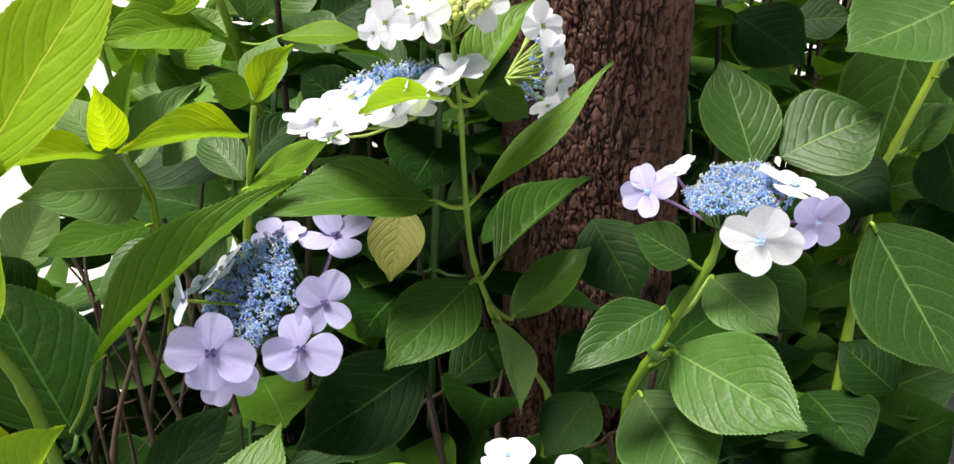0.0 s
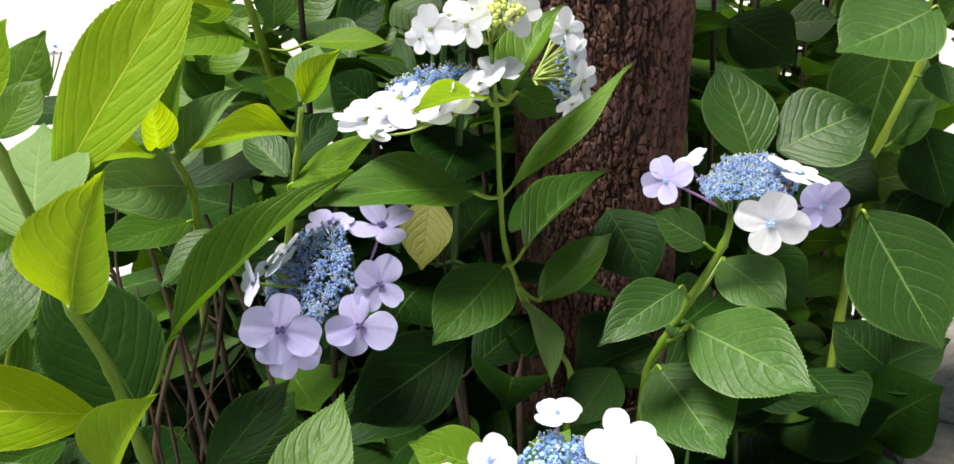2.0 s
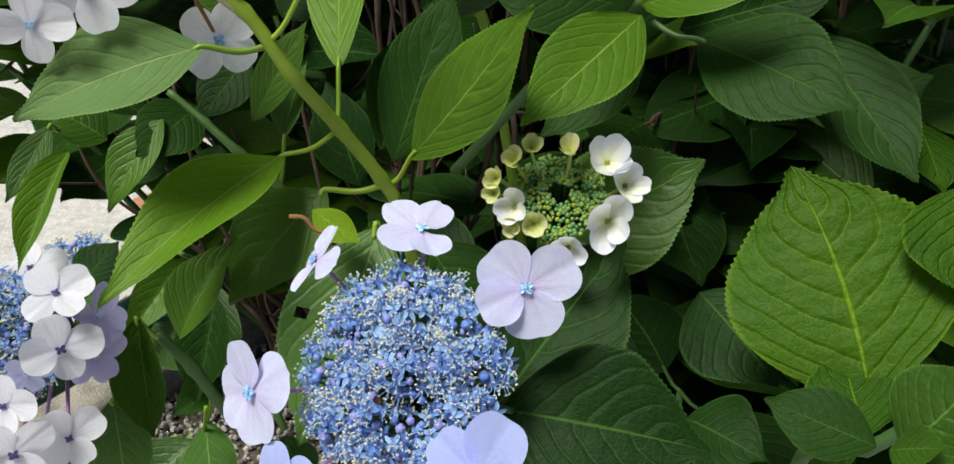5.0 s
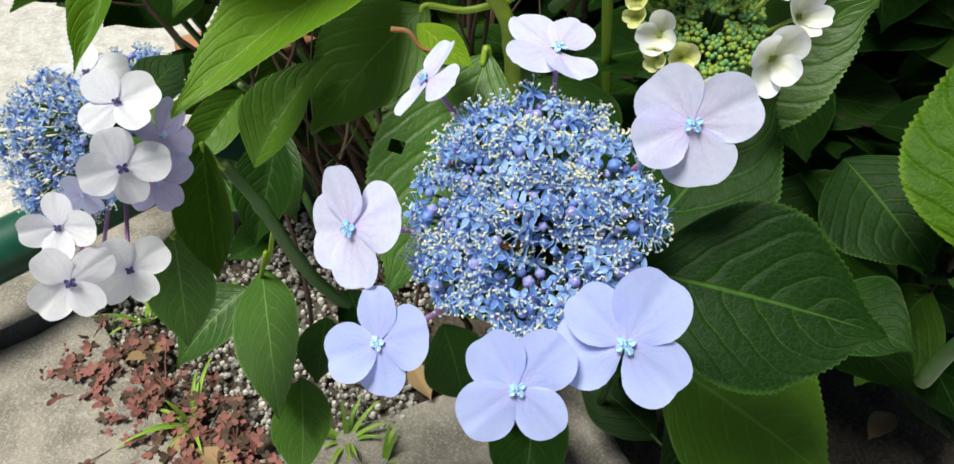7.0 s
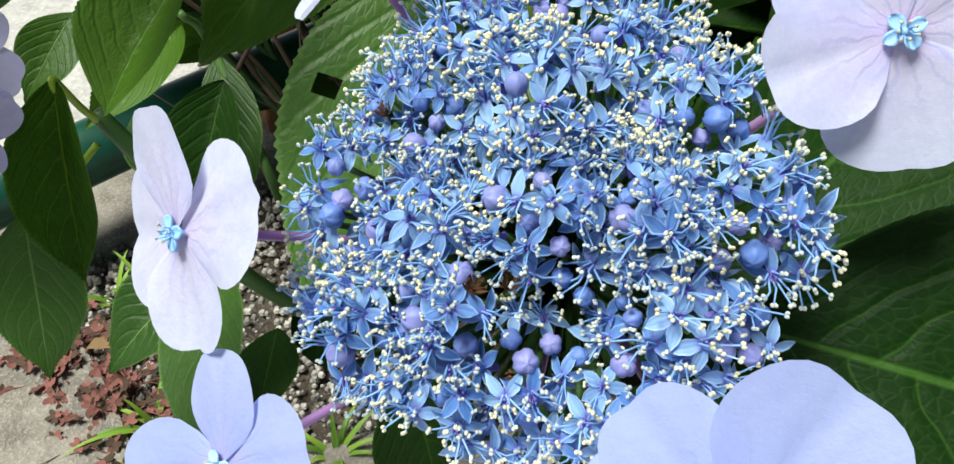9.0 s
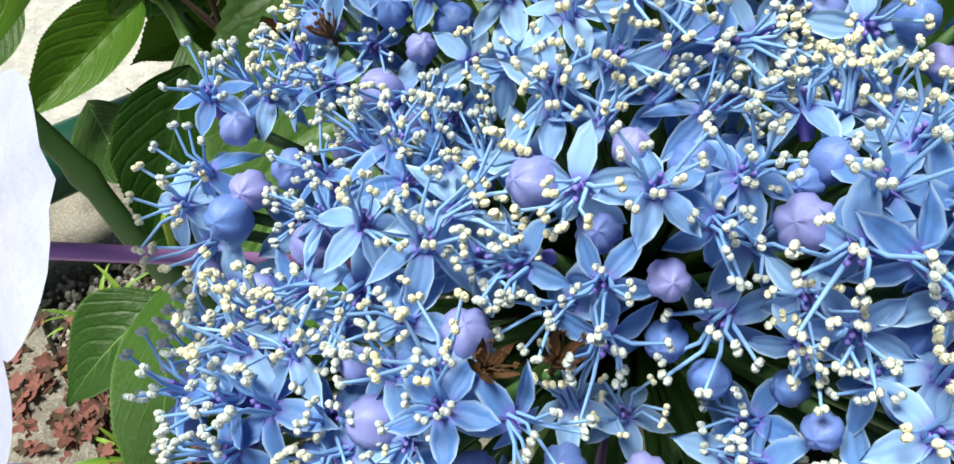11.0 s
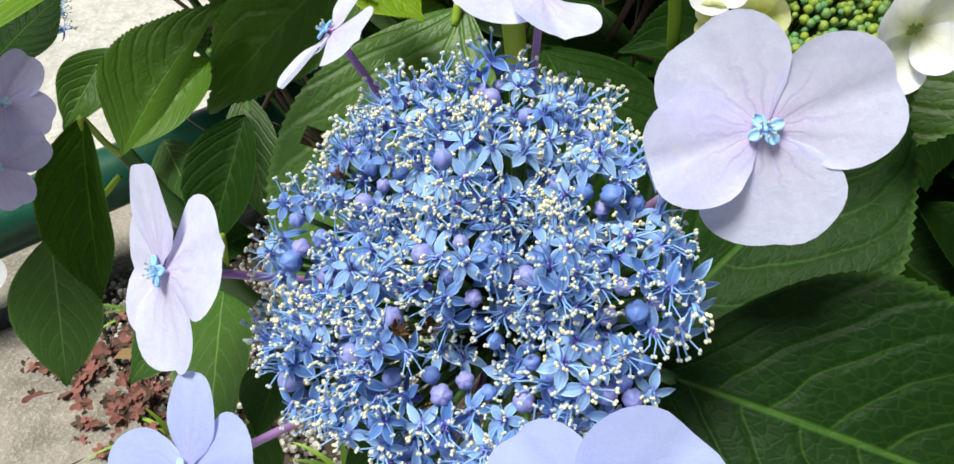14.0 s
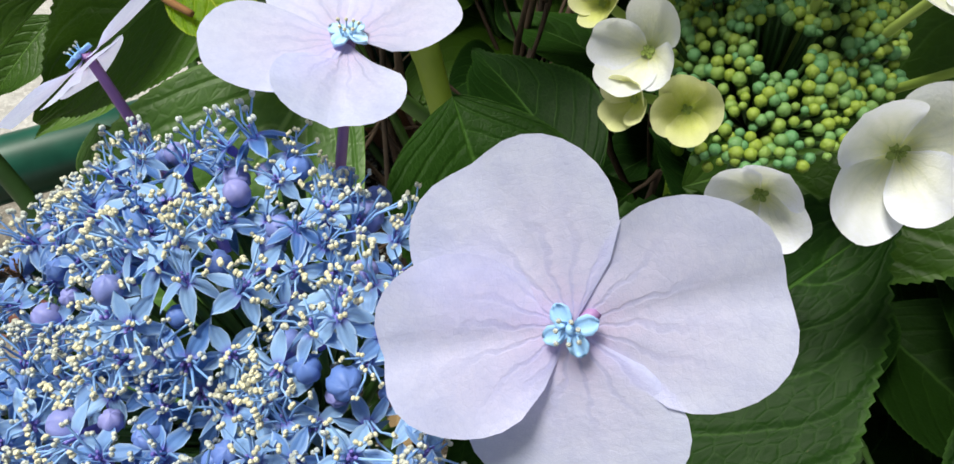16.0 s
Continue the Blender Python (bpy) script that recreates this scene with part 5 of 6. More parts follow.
leaf(bush, (0.085, 0.598, 0.704), (0.114, 0.554, 0.656), (-0.10, -0.76, 0.65), 0.059, "dark", 0)
leaf(bush, (0.313, 0.886, 0.817), (0.366, 0.866, 0.821), (-0.32, -0.75, 0.58), 0.051, "cool", 0)
leaf(bush, (0.386, 0.764, 0.712), (0.416, 0.746, 0.756), (-0.80, -0.48, 0.36), 0.047, "cool", 1, (0.365, 0.742, 0.717))
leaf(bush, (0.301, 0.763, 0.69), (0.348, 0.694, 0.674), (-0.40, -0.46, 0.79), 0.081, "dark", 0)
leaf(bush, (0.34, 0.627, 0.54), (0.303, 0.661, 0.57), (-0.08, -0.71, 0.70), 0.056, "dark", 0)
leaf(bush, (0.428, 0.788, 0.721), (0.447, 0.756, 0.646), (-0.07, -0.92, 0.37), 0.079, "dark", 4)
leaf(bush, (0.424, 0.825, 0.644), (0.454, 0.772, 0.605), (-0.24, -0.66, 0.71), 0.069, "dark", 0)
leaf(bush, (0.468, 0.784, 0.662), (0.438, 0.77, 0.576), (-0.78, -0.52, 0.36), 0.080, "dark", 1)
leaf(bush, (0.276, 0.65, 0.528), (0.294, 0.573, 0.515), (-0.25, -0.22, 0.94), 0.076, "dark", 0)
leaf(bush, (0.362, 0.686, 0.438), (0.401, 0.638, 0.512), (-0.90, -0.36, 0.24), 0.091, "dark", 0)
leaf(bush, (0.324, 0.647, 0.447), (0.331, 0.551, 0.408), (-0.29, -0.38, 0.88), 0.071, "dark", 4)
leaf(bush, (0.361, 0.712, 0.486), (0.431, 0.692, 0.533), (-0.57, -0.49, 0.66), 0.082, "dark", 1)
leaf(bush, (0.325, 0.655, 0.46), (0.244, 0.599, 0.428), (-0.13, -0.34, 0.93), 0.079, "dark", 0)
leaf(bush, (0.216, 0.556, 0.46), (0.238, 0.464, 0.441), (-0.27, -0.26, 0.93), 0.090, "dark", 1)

bush = shoot((-0.189, 0.584, 0.617), "young hydrangea shoot with a bud and pale leaves")
tube("stem", bush, ((-0.189, 0.584, 0.617), (-0.171, 0.569, 0.67), (-0.156, 0.548, 0.716), (-0.141, 0.526, 0.768), (-0.133, 0.521, 0.806)), 0.003, 0.002, STEM, knots=0.25)
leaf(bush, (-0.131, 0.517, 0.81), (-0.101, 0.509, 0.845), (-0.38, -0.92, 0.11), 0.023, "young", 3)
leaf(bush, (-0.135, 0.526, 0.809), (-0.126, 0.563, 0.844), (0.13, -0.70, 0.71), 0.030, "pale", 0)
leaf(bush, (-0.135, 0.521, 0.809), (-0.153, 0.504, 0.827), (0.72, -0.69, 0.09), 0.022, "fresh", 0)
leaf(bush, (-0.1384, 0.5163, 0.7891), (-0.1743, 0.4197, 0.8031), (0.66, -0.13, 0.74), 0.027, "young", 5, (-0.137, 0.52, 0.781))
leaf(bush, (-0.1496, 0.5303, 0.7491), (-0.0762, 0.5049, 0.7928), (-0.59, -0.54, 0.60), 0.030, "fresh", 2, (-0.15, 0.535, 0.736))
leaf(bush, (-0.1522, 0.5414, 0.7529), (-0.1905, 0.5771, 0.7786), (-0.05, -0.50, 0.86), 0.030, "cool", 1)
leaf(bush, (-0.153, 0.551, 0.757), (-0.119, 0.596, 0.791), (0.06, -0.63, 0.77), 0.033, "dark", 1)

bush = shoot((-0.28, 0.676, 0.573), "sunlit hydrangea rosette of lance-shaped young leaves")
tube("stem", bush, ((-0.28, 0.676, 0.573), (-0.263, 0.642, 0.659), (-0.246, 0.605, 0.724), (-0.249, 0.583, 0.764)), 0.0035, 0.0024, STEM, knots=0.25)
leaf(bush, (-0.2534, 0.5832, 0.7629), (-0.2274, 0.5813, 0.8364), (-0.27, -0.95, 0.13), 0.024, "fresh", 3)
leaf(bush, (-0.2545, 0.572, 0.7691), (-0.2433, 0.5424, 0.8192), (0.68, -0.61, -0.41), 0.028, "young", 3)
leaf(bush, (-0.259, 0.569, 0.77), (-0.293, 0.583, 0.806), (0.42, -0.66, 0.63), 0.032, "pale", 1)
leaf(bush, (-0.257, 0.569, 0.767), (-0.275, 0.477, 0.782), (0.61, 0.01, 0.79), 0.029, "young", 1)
leaf(bush, (-0.246, 0.582, 0.755), (-0.187, 0.583, 0.813), (-0.39, -0.83, 0.41), 0.033, "pale", 3)
leaf(bush, (-0.245, 0.592, 0.75), (-0.241, 0.644, 0.79), (-0.03, -0.60, 0.80), 0.030, "mid", 0)
leaf(bush, (-0.244, 0.589, 0.736), (-0.286, 0.508, 0.754), (0.84, -0.35, 0.41), 0.058, "pale", 1, (-0.246, 0.605, 0.722))
leaf(bush, (-0.254, 0.616, 0.699), (-0.297, 0.532, 0.705), (0.48, -0.18, 0.86), 0.042, "mid", 0, (-0.253, 0.623, 0.687))
leaf(bush, (-0.237, 0.615, 0.746), (-0.2, 0.655, 0.781), (0.10, -0.70, 0.70), 0.034, "pale", 0)

bush = shoot((-0.365, 0.938, 0.441), "leafy hydrangea shoot at the back of the bush's sunny side")
tube("stem", bush, ((-0.365, 0.938, 0.441), (-0.378, 0.894, 0.637), (-0.384, 0.863, 0.766), (-0.383, 0.838, 0.847)), 0.004, 0.0025, STEM, knots=0.25)
leaf(bush, (-0.352, 0.901, 0.778), (-0.38, 0.874, 0.854), (0.83, -0.54, 0.11), 0.065, "fresh", 0)
leaf(bush, (-0.292, 0.874, 0.809), (-0.339, 0.815, 0.845), (0.82, -0.41, 0.39), 0.050, "fresh", 1)
leaf(bush, (-0.377, 0.877, 0.763), (-0.305, 0.898, 0.778), (0.12, -0.80, 0.58), 0.056, "fresh", 1)
leaf(bush, (-0.407, 0.847, 0.737), (-0.437, 0.815, 0.787), (0.86, -0.44, 0.25), 0.055, "fresh", 0)
leaf(bush, (-0.377, 0.899, 0.657), (-0.417, 0.858, 0.709), (0.85, -0.42, 0.33), 0.074, "mid", 4)
leaf(bush, (-0.402, 0.776, 0.673), (-0.43, 0.778, 0.752), (0.78, -0.54, 0.30), 0.065, "mid", 0)
leaf(bush, (-0.418, 0.693, 0.636), (-0.375, 0.706, 0.705), (-0.02, -0.98, 0.19), 0.054, "pale", 1)
leaf(bush, (-0.396, 0.812, 0.595), (-0.431, 0.788, 0.651), (0.83, -0.47, 0.31), 0.066, "dark", 2)
leaf(bush, (-0.382, 0.852, 0.587), (-0.341, 0.888, 0.638), (0.05, -0.84, 0.54), 0.071, "dark", 0)
leaf(bush, (-0.379, 0.636, 0.591), (-0.389, 0.633, 0.659), (0.87, -0.48, 0.11), 0.057, "mid", 2)
leaf(bush, (-0.462, 0.728, 0.773), (-0.411, 0.744, 0.847), (-0.03, -0.97, 0.24), 0.054, "fresh", 2)
leaf(bush, (-0.429, 0.666, 0.763), (-0.397, 0.693, 0.81), (0.08, -0.89, 0.45), 0.043, "fresh", 0)
leaf(bush, (-0.385, 0.558, 0.698), (-0.349, 0.564, 0.757), (-0.04, -0.99, 0.12), 0.047, "pale", 0)
leaf(bush, (-0.305, 0.838, 0.793), (-0.255, 0.859, 0.845), (-0.08, -0.89, 0.44), 0.072, "fresh", 1)
leaf(bush, (-0.29, 0.838, 0.761), (-0.321, 0.834, 0.806), (0.67, -0.63, 0.39), 0.052, "mid", 0)

bush = shoot((-0.199, 0.822, 0.603), "hydrangea stem at the back of the bush's sunny side")
tube("stem", bush, ((-0.199, 0.822, 0.603), (-0.21, 0.786, 0.738), (-0.212, 0.739, 0.827), (-0.22, 0.721, 0.885)), 0.005, 0.0035, STEM, knots=0.25)
leaf(bush, (-0.224, 0.717, 0.839), (-0.277, 0.626, 0.836), (0.62, -0.38, 0.68), 0.056, "fresh", 1, (-0.213, 0.739, 0.828))
leaf(bush, (-0.169, 0.73, 0.829), (-0.091, 0.724, 0.827), (-0.02, -0.48, 0.88), 0.034, "young", 0, (-0.208, 0.74, 0.824))
leaf(bush, (-0.206, 0.762, 0.84), (-0.196, 0.767, 0.894), (-0.27, -0.95, 0.14), 0.042, "mid", 0)
leaf(bush, (-0.229, 0.717, 0.861), (-0.282, 0.678, 0.869), (0.56, -0.65, 0.51), 0.040, "young", 1)
leaf(bush, (-0.104, 0.685, 0.774), (-0.143, 0.683, 0.806), (0.37, -0.84, 0.41), 0.048, "dark", 0)
leaf(bush, (-0.165, 0.878, 0.823), (-0.113, 0.888, 0.852), (-0.12, -0.86, 0.50), 0.056, "dark", 1)
leaf(bush, (-0.213, 0.917, 0.813), (-0.114, 0.908, 0.864), (-0.28, -0.87, 0.41), 0.070, "mid", 0)
leaf(bush, (-0.236, 0.933, 0.832), (-0.163, 0.931, 0.883), (-0.27, -0.90, 0.34), 0.072, "mid", 1)
leaf(bush, (-0.31, 0.859, 0.812), (-0.332, 0.814, 0.871), (0.88, -0.48, -0.04), 0.056, "fresh", 4)
leaf(bush, (-0.175, 0.921, 0.782), (-0.106, 0.935, 0.822), (-0.13, -0.84, 0.53), 0.067, "mid", 0)
leaf(bush, (-0.339, 0.876, 0.788), (-0.284, 0.9, 0.833), (-0.02, -0.88, 0.48), 0.067, "young", 4)
leaf(bush, (-0.119, 0.934, 0.829), (-0.164, 0.93, 0.864), (0.42, -0.79, 0.45), 0.054, "fresh", 1)
leaf(bush, (-0.101, 0.841, 0.855), (-0.044, 0.795, 0.828), (-0.16, -0.64, 0.75), 0.059, "mid", 0)
leaf(bush, (-0.099, 0.737, 0.786), (-0.127, 0.628, 0.76), (0.21, -0.27, 0.94), 0.057, "dark", 0)

bush = shoot((-0.224, 0.389, 0.451), "hydrangea rosette of fresh green leaves low in the bush")
tube("stem", bush, ((-0.224, 0.389, 0.451), (-0.174, 0.357, 0.53), (-0.134, 0.315, 0.587), (-0.121, 0.302, 0.609)), 0.004, 0.003, STEM_DARK, knots=0.25)
leaf(bush, (-0.12, 0.304, 0.613), (-0.093, 0.38, 0.669), (-0.06, -0.58, 0.82), 0.045, "mid", 0)
leaf(bush, (-0.122, 0.306, 0.617), (-0.17, 0.301, 0.65), (0.38, -0.82, 0.43), 0.046, "mid", 0)
leaf(bush, (-0.123, 0.296, 0.607), (-0.062, 0.257, 0.638), (-0.63, -0.52, 0.58), 0.032, "fresh", 1)
leaf(bush, (-0.121, 0.302, 0.6), (-0.183, 0.223, 0.578), (0.22, -0.42, 0.88), 0.044, "fresh", 0)
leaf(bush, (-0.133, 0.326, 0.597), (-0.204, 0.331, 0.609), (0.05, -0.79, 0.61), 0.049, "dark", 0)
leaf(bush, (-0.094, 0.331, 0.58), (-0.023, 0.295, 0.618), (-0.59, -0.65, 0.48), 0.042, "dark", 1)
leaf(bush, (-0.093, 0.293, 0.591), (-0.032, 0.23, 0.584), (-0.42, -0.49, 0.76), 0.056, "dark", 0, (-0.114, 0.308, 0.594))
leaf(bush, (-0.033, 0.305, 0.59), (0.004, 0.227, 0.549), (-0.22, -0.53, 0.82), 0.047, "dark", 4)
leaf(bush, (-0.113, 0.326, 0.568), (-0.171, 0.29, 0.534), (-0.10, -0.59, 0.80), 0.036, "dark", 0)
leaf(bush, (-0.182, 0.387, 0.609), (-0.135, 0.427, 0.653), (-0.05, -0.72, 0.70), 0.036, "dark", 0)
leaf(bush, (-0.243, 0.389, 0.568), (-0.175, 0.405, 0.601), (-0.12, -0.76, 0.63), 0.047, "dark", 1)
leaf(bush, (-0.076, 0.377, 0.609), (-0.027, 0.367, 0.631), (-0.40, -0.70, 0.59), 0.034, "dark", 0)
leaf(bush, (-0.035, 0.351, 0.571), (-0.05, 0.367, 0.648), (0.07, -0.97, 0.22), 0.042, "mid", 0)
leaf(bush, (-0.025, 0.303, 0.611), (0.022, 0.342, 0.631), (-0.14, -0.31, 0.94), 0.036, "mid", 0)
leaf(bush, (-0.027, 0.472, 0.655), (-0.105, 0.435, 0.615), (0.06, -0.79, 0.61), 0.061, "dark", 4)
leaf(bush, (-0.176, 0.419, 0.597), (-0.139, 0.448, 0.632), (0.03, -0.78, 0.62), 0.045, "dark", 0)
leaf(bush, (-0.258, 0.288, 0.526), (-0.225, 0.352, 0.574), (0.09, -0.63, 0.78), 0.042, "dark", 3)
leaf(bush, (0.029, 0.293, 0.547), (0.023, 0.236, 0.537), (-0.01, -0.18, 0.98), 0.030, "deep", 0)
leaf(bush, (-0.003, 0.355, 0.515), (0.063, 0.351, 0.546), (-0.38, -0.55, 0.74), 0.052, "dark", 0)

bush = shoot((-0.032, 0.18, 0.385), "hydrangea shoot with a large crinkled bright green leaf")
tube("stem", bush, ((-0.032, 0.18, 0.385), (-0.038, 0.164, 0.434), (-0.033, 0.131, 0.476), (-0.025, 0.122, 0.501)), 0.004, 0.003, STEM_DARK, knots=0.25)
leaf(bush, (-0.028, 0.147, 0.486), (-0.054, 0.234, 0.553), (-0.33, -0.64, 0.69), 0.103, "deep", 2)
leaf(bush, (-0.037, 0.119, 0.491), (-0.078, 0.14, 0.495), (-0.15, -0.50, 0.85), 0.030, "dark", 0)
leaf(bush, (-0.036, 0.129, 0.485), (-0.036, 0.17, 0.496), (-0.18, -0.25, 0.95), 0.040, "deep", 4)
leaf(bush, (-0.029, 0.117, 0.493), (-0.011, 0.118, 0.536), (-0.82, -0.45, 0.36), 0.044, "mid", 2)
leaf(bush, (-0.033, 0.117, 0.491), (-0.023, 0.101, 0.512), (-0.82, 0.17, 0.55), 0.020, "mid", 0)
leaf(bush, (0.008, 0.206, 0.56), (0.005, 0.161, 0.532), (-0.17, -0.50, 0.85), 0.051, "deep", 0)
leaf(bush, (0.064, 0.256, 0.522), (0.081, 0.256, 0.57), (-0.77, -0.58, 0.28), 0.049, "dark", 0)
leaf(bush, (-0.08, 0.25, 0.461), (-0.047, 0.195, 0.444), (-0.22, -0.40, 0.89), 0.063, "dark", 0)
leaf(bush, (-0.091, 0.191, 0.424), (-0.06, 0.158, 0.432), (-0.40, -0.14, 0.91), 0.044, "dark", 1)
leaf(bush, (-0.114, 0.349, 0.576), (-0.083, 0.352, 0.6), (-0.37, -0.74, 0.57), 0.024, "dark", 1)

bush = shoot((-0.325, 0.232, 0.642), "leaning hydrangea stem with a broken, bleached tip")
tube("stem", bush, ((-0.325, 0.232, 0.642), (-0.303, 0.234, 0.626), (-0.286, 0.234, 0.596), (-0.269, 0.243, 0.564), (-0.252, 0.248, 0.533), (-0.243, 0.254, 0.505), (-0.241, 0.295, 0.416)), 0.003, 0.004, STEM, knots=0.25)
tube("broken_tip", bush, ((-0.326, 0.231, 0.644), (-0.318, 0.232, 0.639), (-0.305, 0.234, 0.627)), 0.0024, 0.0032, BLEACHED)
tube("withered_twig", bush, ((-0.289, 0.207, 0.537), (-0.282, 0.206, 0.537), (-0.277, 0.204, 0.532), (-0.269, 0.202, 0.531)), 0.0012, 0.0007, WITHERED)
# pale kind here puts the blade's bright sheen into its colour
leaf(bush, (-0.319, 0.223, 0.614), (-0.391, 0.188, 0.596), (0.07, -0.56, 0.82), 0.043, "pale", 1, (-0.294, 0.234, 0.61))
leaf(bush, (-0.278, 0.235, 0.633), (-0.247, 0.237, 0.693), (-0.23, -0.96, 0.16), 0.025, "young", 1, (-0.295, 0.233, 0.611))
leaf(bush, (-0.27, 0.259, 0.588), (-0.28, 0.365, 0.636), (-0.18, -0.42, 0.89), 0.033, "fresh", 0, (-0.27, 0.243, 0.564))
leaf(bush, (-0.299, 0.246, 0.547), (-0.356, 0.146, 0.533), (-0.04, -0.45, 0.89), 0.040, "fresh", 1, (-0.269, 0.243, 0.564))
leaf(bush, (-0.281, 0.249, 0.525), (-0.327, 0.207, 0.482), (-0.12, -0.64, 0.76), 0.048, "mid", 1, (-0.248, 0.252, 0.528))
leaf(bush, (-0.236, 0.243, 0.548), (-0.178, 0.224, 0.634), (-0.60, -0.76, 0.24), 0.038, "fresh", 2, (-0.248, 0.251, 0.527))
leaf(bush, (-0.247, 0.262, 0.534), (-0.216, 0.307, 0.613), (-0.14, -0.83, 0.54), 0.041, "dark", 0)
leaf(bush, (-0.28, 0.215, 0.536), (-0.256, 0.202, 0.526), (0.16, -0.38, 0.91), 0.017, "young", 2)
leaf(bush, (-0.3253, 0.2849, 0.5442), (-0.2926, 0.3004, 0.5953), (-0.20, -0.94, 0.26), 0.022, "mid", 0)
leaf(bush, (-0.3727, 0.2821, 0.5469), (-0.3972, 0.2451, 0.5108), (-0.17, -0.83, 0.54), 0.026, "mid", 1)
leaf(bush, (-0.4073, 0.2446, 0.5482), (-0.4119, 0.1832, 0.5195), (0.01, -0.76, 0.65), 0.019, "fresh", 3)
leaf(bush, (-0.36, 0.301, 0.545), (-0.382, 0.26, 0.536), (0.39, -0.39, 0.84), 0.036, "dark", 0)
leaf(bush, (-0.337, 0.262, 0.543), (-0.346, 0.214, 0.518), (0.13, -0.48, 0.87), 0.030, "dark", 4)
leaf(bush, (-0.427, 0.319, 0.512), (-0.456, 0.315, 0.534), (0.62, -0.33, 0.72), 0.035, "mid", 1)
leaf(bush, (-0.413, 0.22, 0.477), (-0.396, 0.245, 0.492), (0.04, -0.54, 0.84), 0.026, "dark", 0)
leaf(bush, (-0.456, 0.365, 0.534), (-0.416, 0.35, 0.51), (0.39, -0.31, 0.86), 0.041, "dark", 1)
leaf(bush, (-0.3486, 0.1889, 0.4743), (-0.3217, 0.2217, 0.5129), (-0.20, -0.66, 0.72), 0.028, "mid", 3)

bush = shoot((-0.262, 0.34, 0.4), "thin green hydrangea side stem crossing behind a leaning stem")
tube("stem", bush, ((-0.262, 0.34, 0.40), (-0.3076, 0.2792, 0.4879), (-0.317, 0.2828, 0.5065), (-0.3367, 0.2859, 0.5247), (-0.3551, 0.2929, 0.5394), (-0.3741, 0.2998, 0.5539)), 0.0032, 0.002, STEM_DARK, knots=0.25)
leaf(bush, (-0.339, 0.3369, 0.559), (-0.3616, 0.302, 0.5354), (0.13, -0.67, 0.73), 0.031, "dark", 0)
leaf(bush, (-0.31, 0.2855, 0.5335), (-0.2978, 0.3095, 0.5692), (-0.17, -0.76, 0.62), 0.019, "cool", 3, (-0.315, 0.2828, 0.5064))
leaf(bush, (-0.442, 0.2929, 0.5361), (-0.4608, 0.2581, 0.5061), (0.52, -0.55, 0.66), 0.017, "cool", 0, (-0.4429, 0.2995, 0.5282))
leaf(bush, (-0.2798, 0.3297, 0.4754), (-0.3027, 0.3675, 0.5291), (-0.07, -0.71, 0.70), 0.040, "dark", 1)
leaf(bush, (-0.4384, 0.3511, 0.4593), (-0.4178, 0.3758, 0.4848), (0.14, -0.54, 0.83), 0.030, "dark", 4)

bush = shoot((-0.225, 0.36, 0), "hydrangea stem bearing the open blue head and its leaves")
tube("stem", bush, ((-0.225, 0.36, 0), (-0.236, 0.27, 0.32), (-0.238, 0.21, 0.43), (-0.235, 0.17, 0.47)), 0.005, 0.0035, STEM_DARK, knots=0.25)
leaf(bush, (-0.189, 0.132, 0.493), (-0.104, 0.114, 0.491), (-0.10, -0.59, 0.80), 0.067, "dark", 0, (-0.236, 0.19, 0.45))
leaf(bush, (-0.195, 0.152, 0.464), (-0.128, 0.229, 0.513), (-0.03, -0.52, 0.86), 0.067, "dark", 4, (-0.237, 0.2, 0.44))
leaf(bush, (-0.252, 0.23, 0.516), (-0.284, 0.148, 0.446), (0.02, -0.65, 0.76), 0.064, "cool", 6, (-0.237, 0.21, 0.43))
leaf(bush, (-0.17, 0.256, 0.478), (-0.085, 0.267, 0.536), (-0.30, -0.75, 0.59), 0.070, "mid", 4)
leaf(bush, (-0.1636, 0.1567, 0.4122), (-0.0846, 0.1197, 0.3835), (-0.04, -0.34, 0.94), 0.080, "mid", 0)
leaf(bush, (-0.262, 0.158, 0.419), (-0.25, 0.143, 0.383), (0.55, -0.68, 0.48), 0.033, "dark", 0)
leaf(bush, (-0.23, 0.244, 0.496), (-0.197, 0.213, 0.456), (0.34, -0.58, 0.74), 0.050, "dark", 1)

bush = shoot((-0.347, 0.297, 0.281), "drooping hydrangea shoot behind the blue head")
tube("stem", bush, ((-0.347, 0.297, 0.281), (-0.417, 0.379, 0.358), (-0.429, 0.375, 0.384)), 0.003, 0.002, STEM_DARK, knots=0.25)
leaf(bush, (-0.423, 0.365, 0.385), (-0.448, 0.299, 0.365), (0.38, -0.40, 0.83), 0.030, "mid", 3)
leaf(bush, (-0.417, 0.379, 0.358), (-0.386, 0.324, 0.308), (0.03, -0.66, 0.75), 0.032, "cool", 0)
leaf(bush, (-0.475, 0.357, 0.39), (-0.491, 0.319, 0.36), (0.32, -0.66, 0.68), 0.029, "mid", 1)

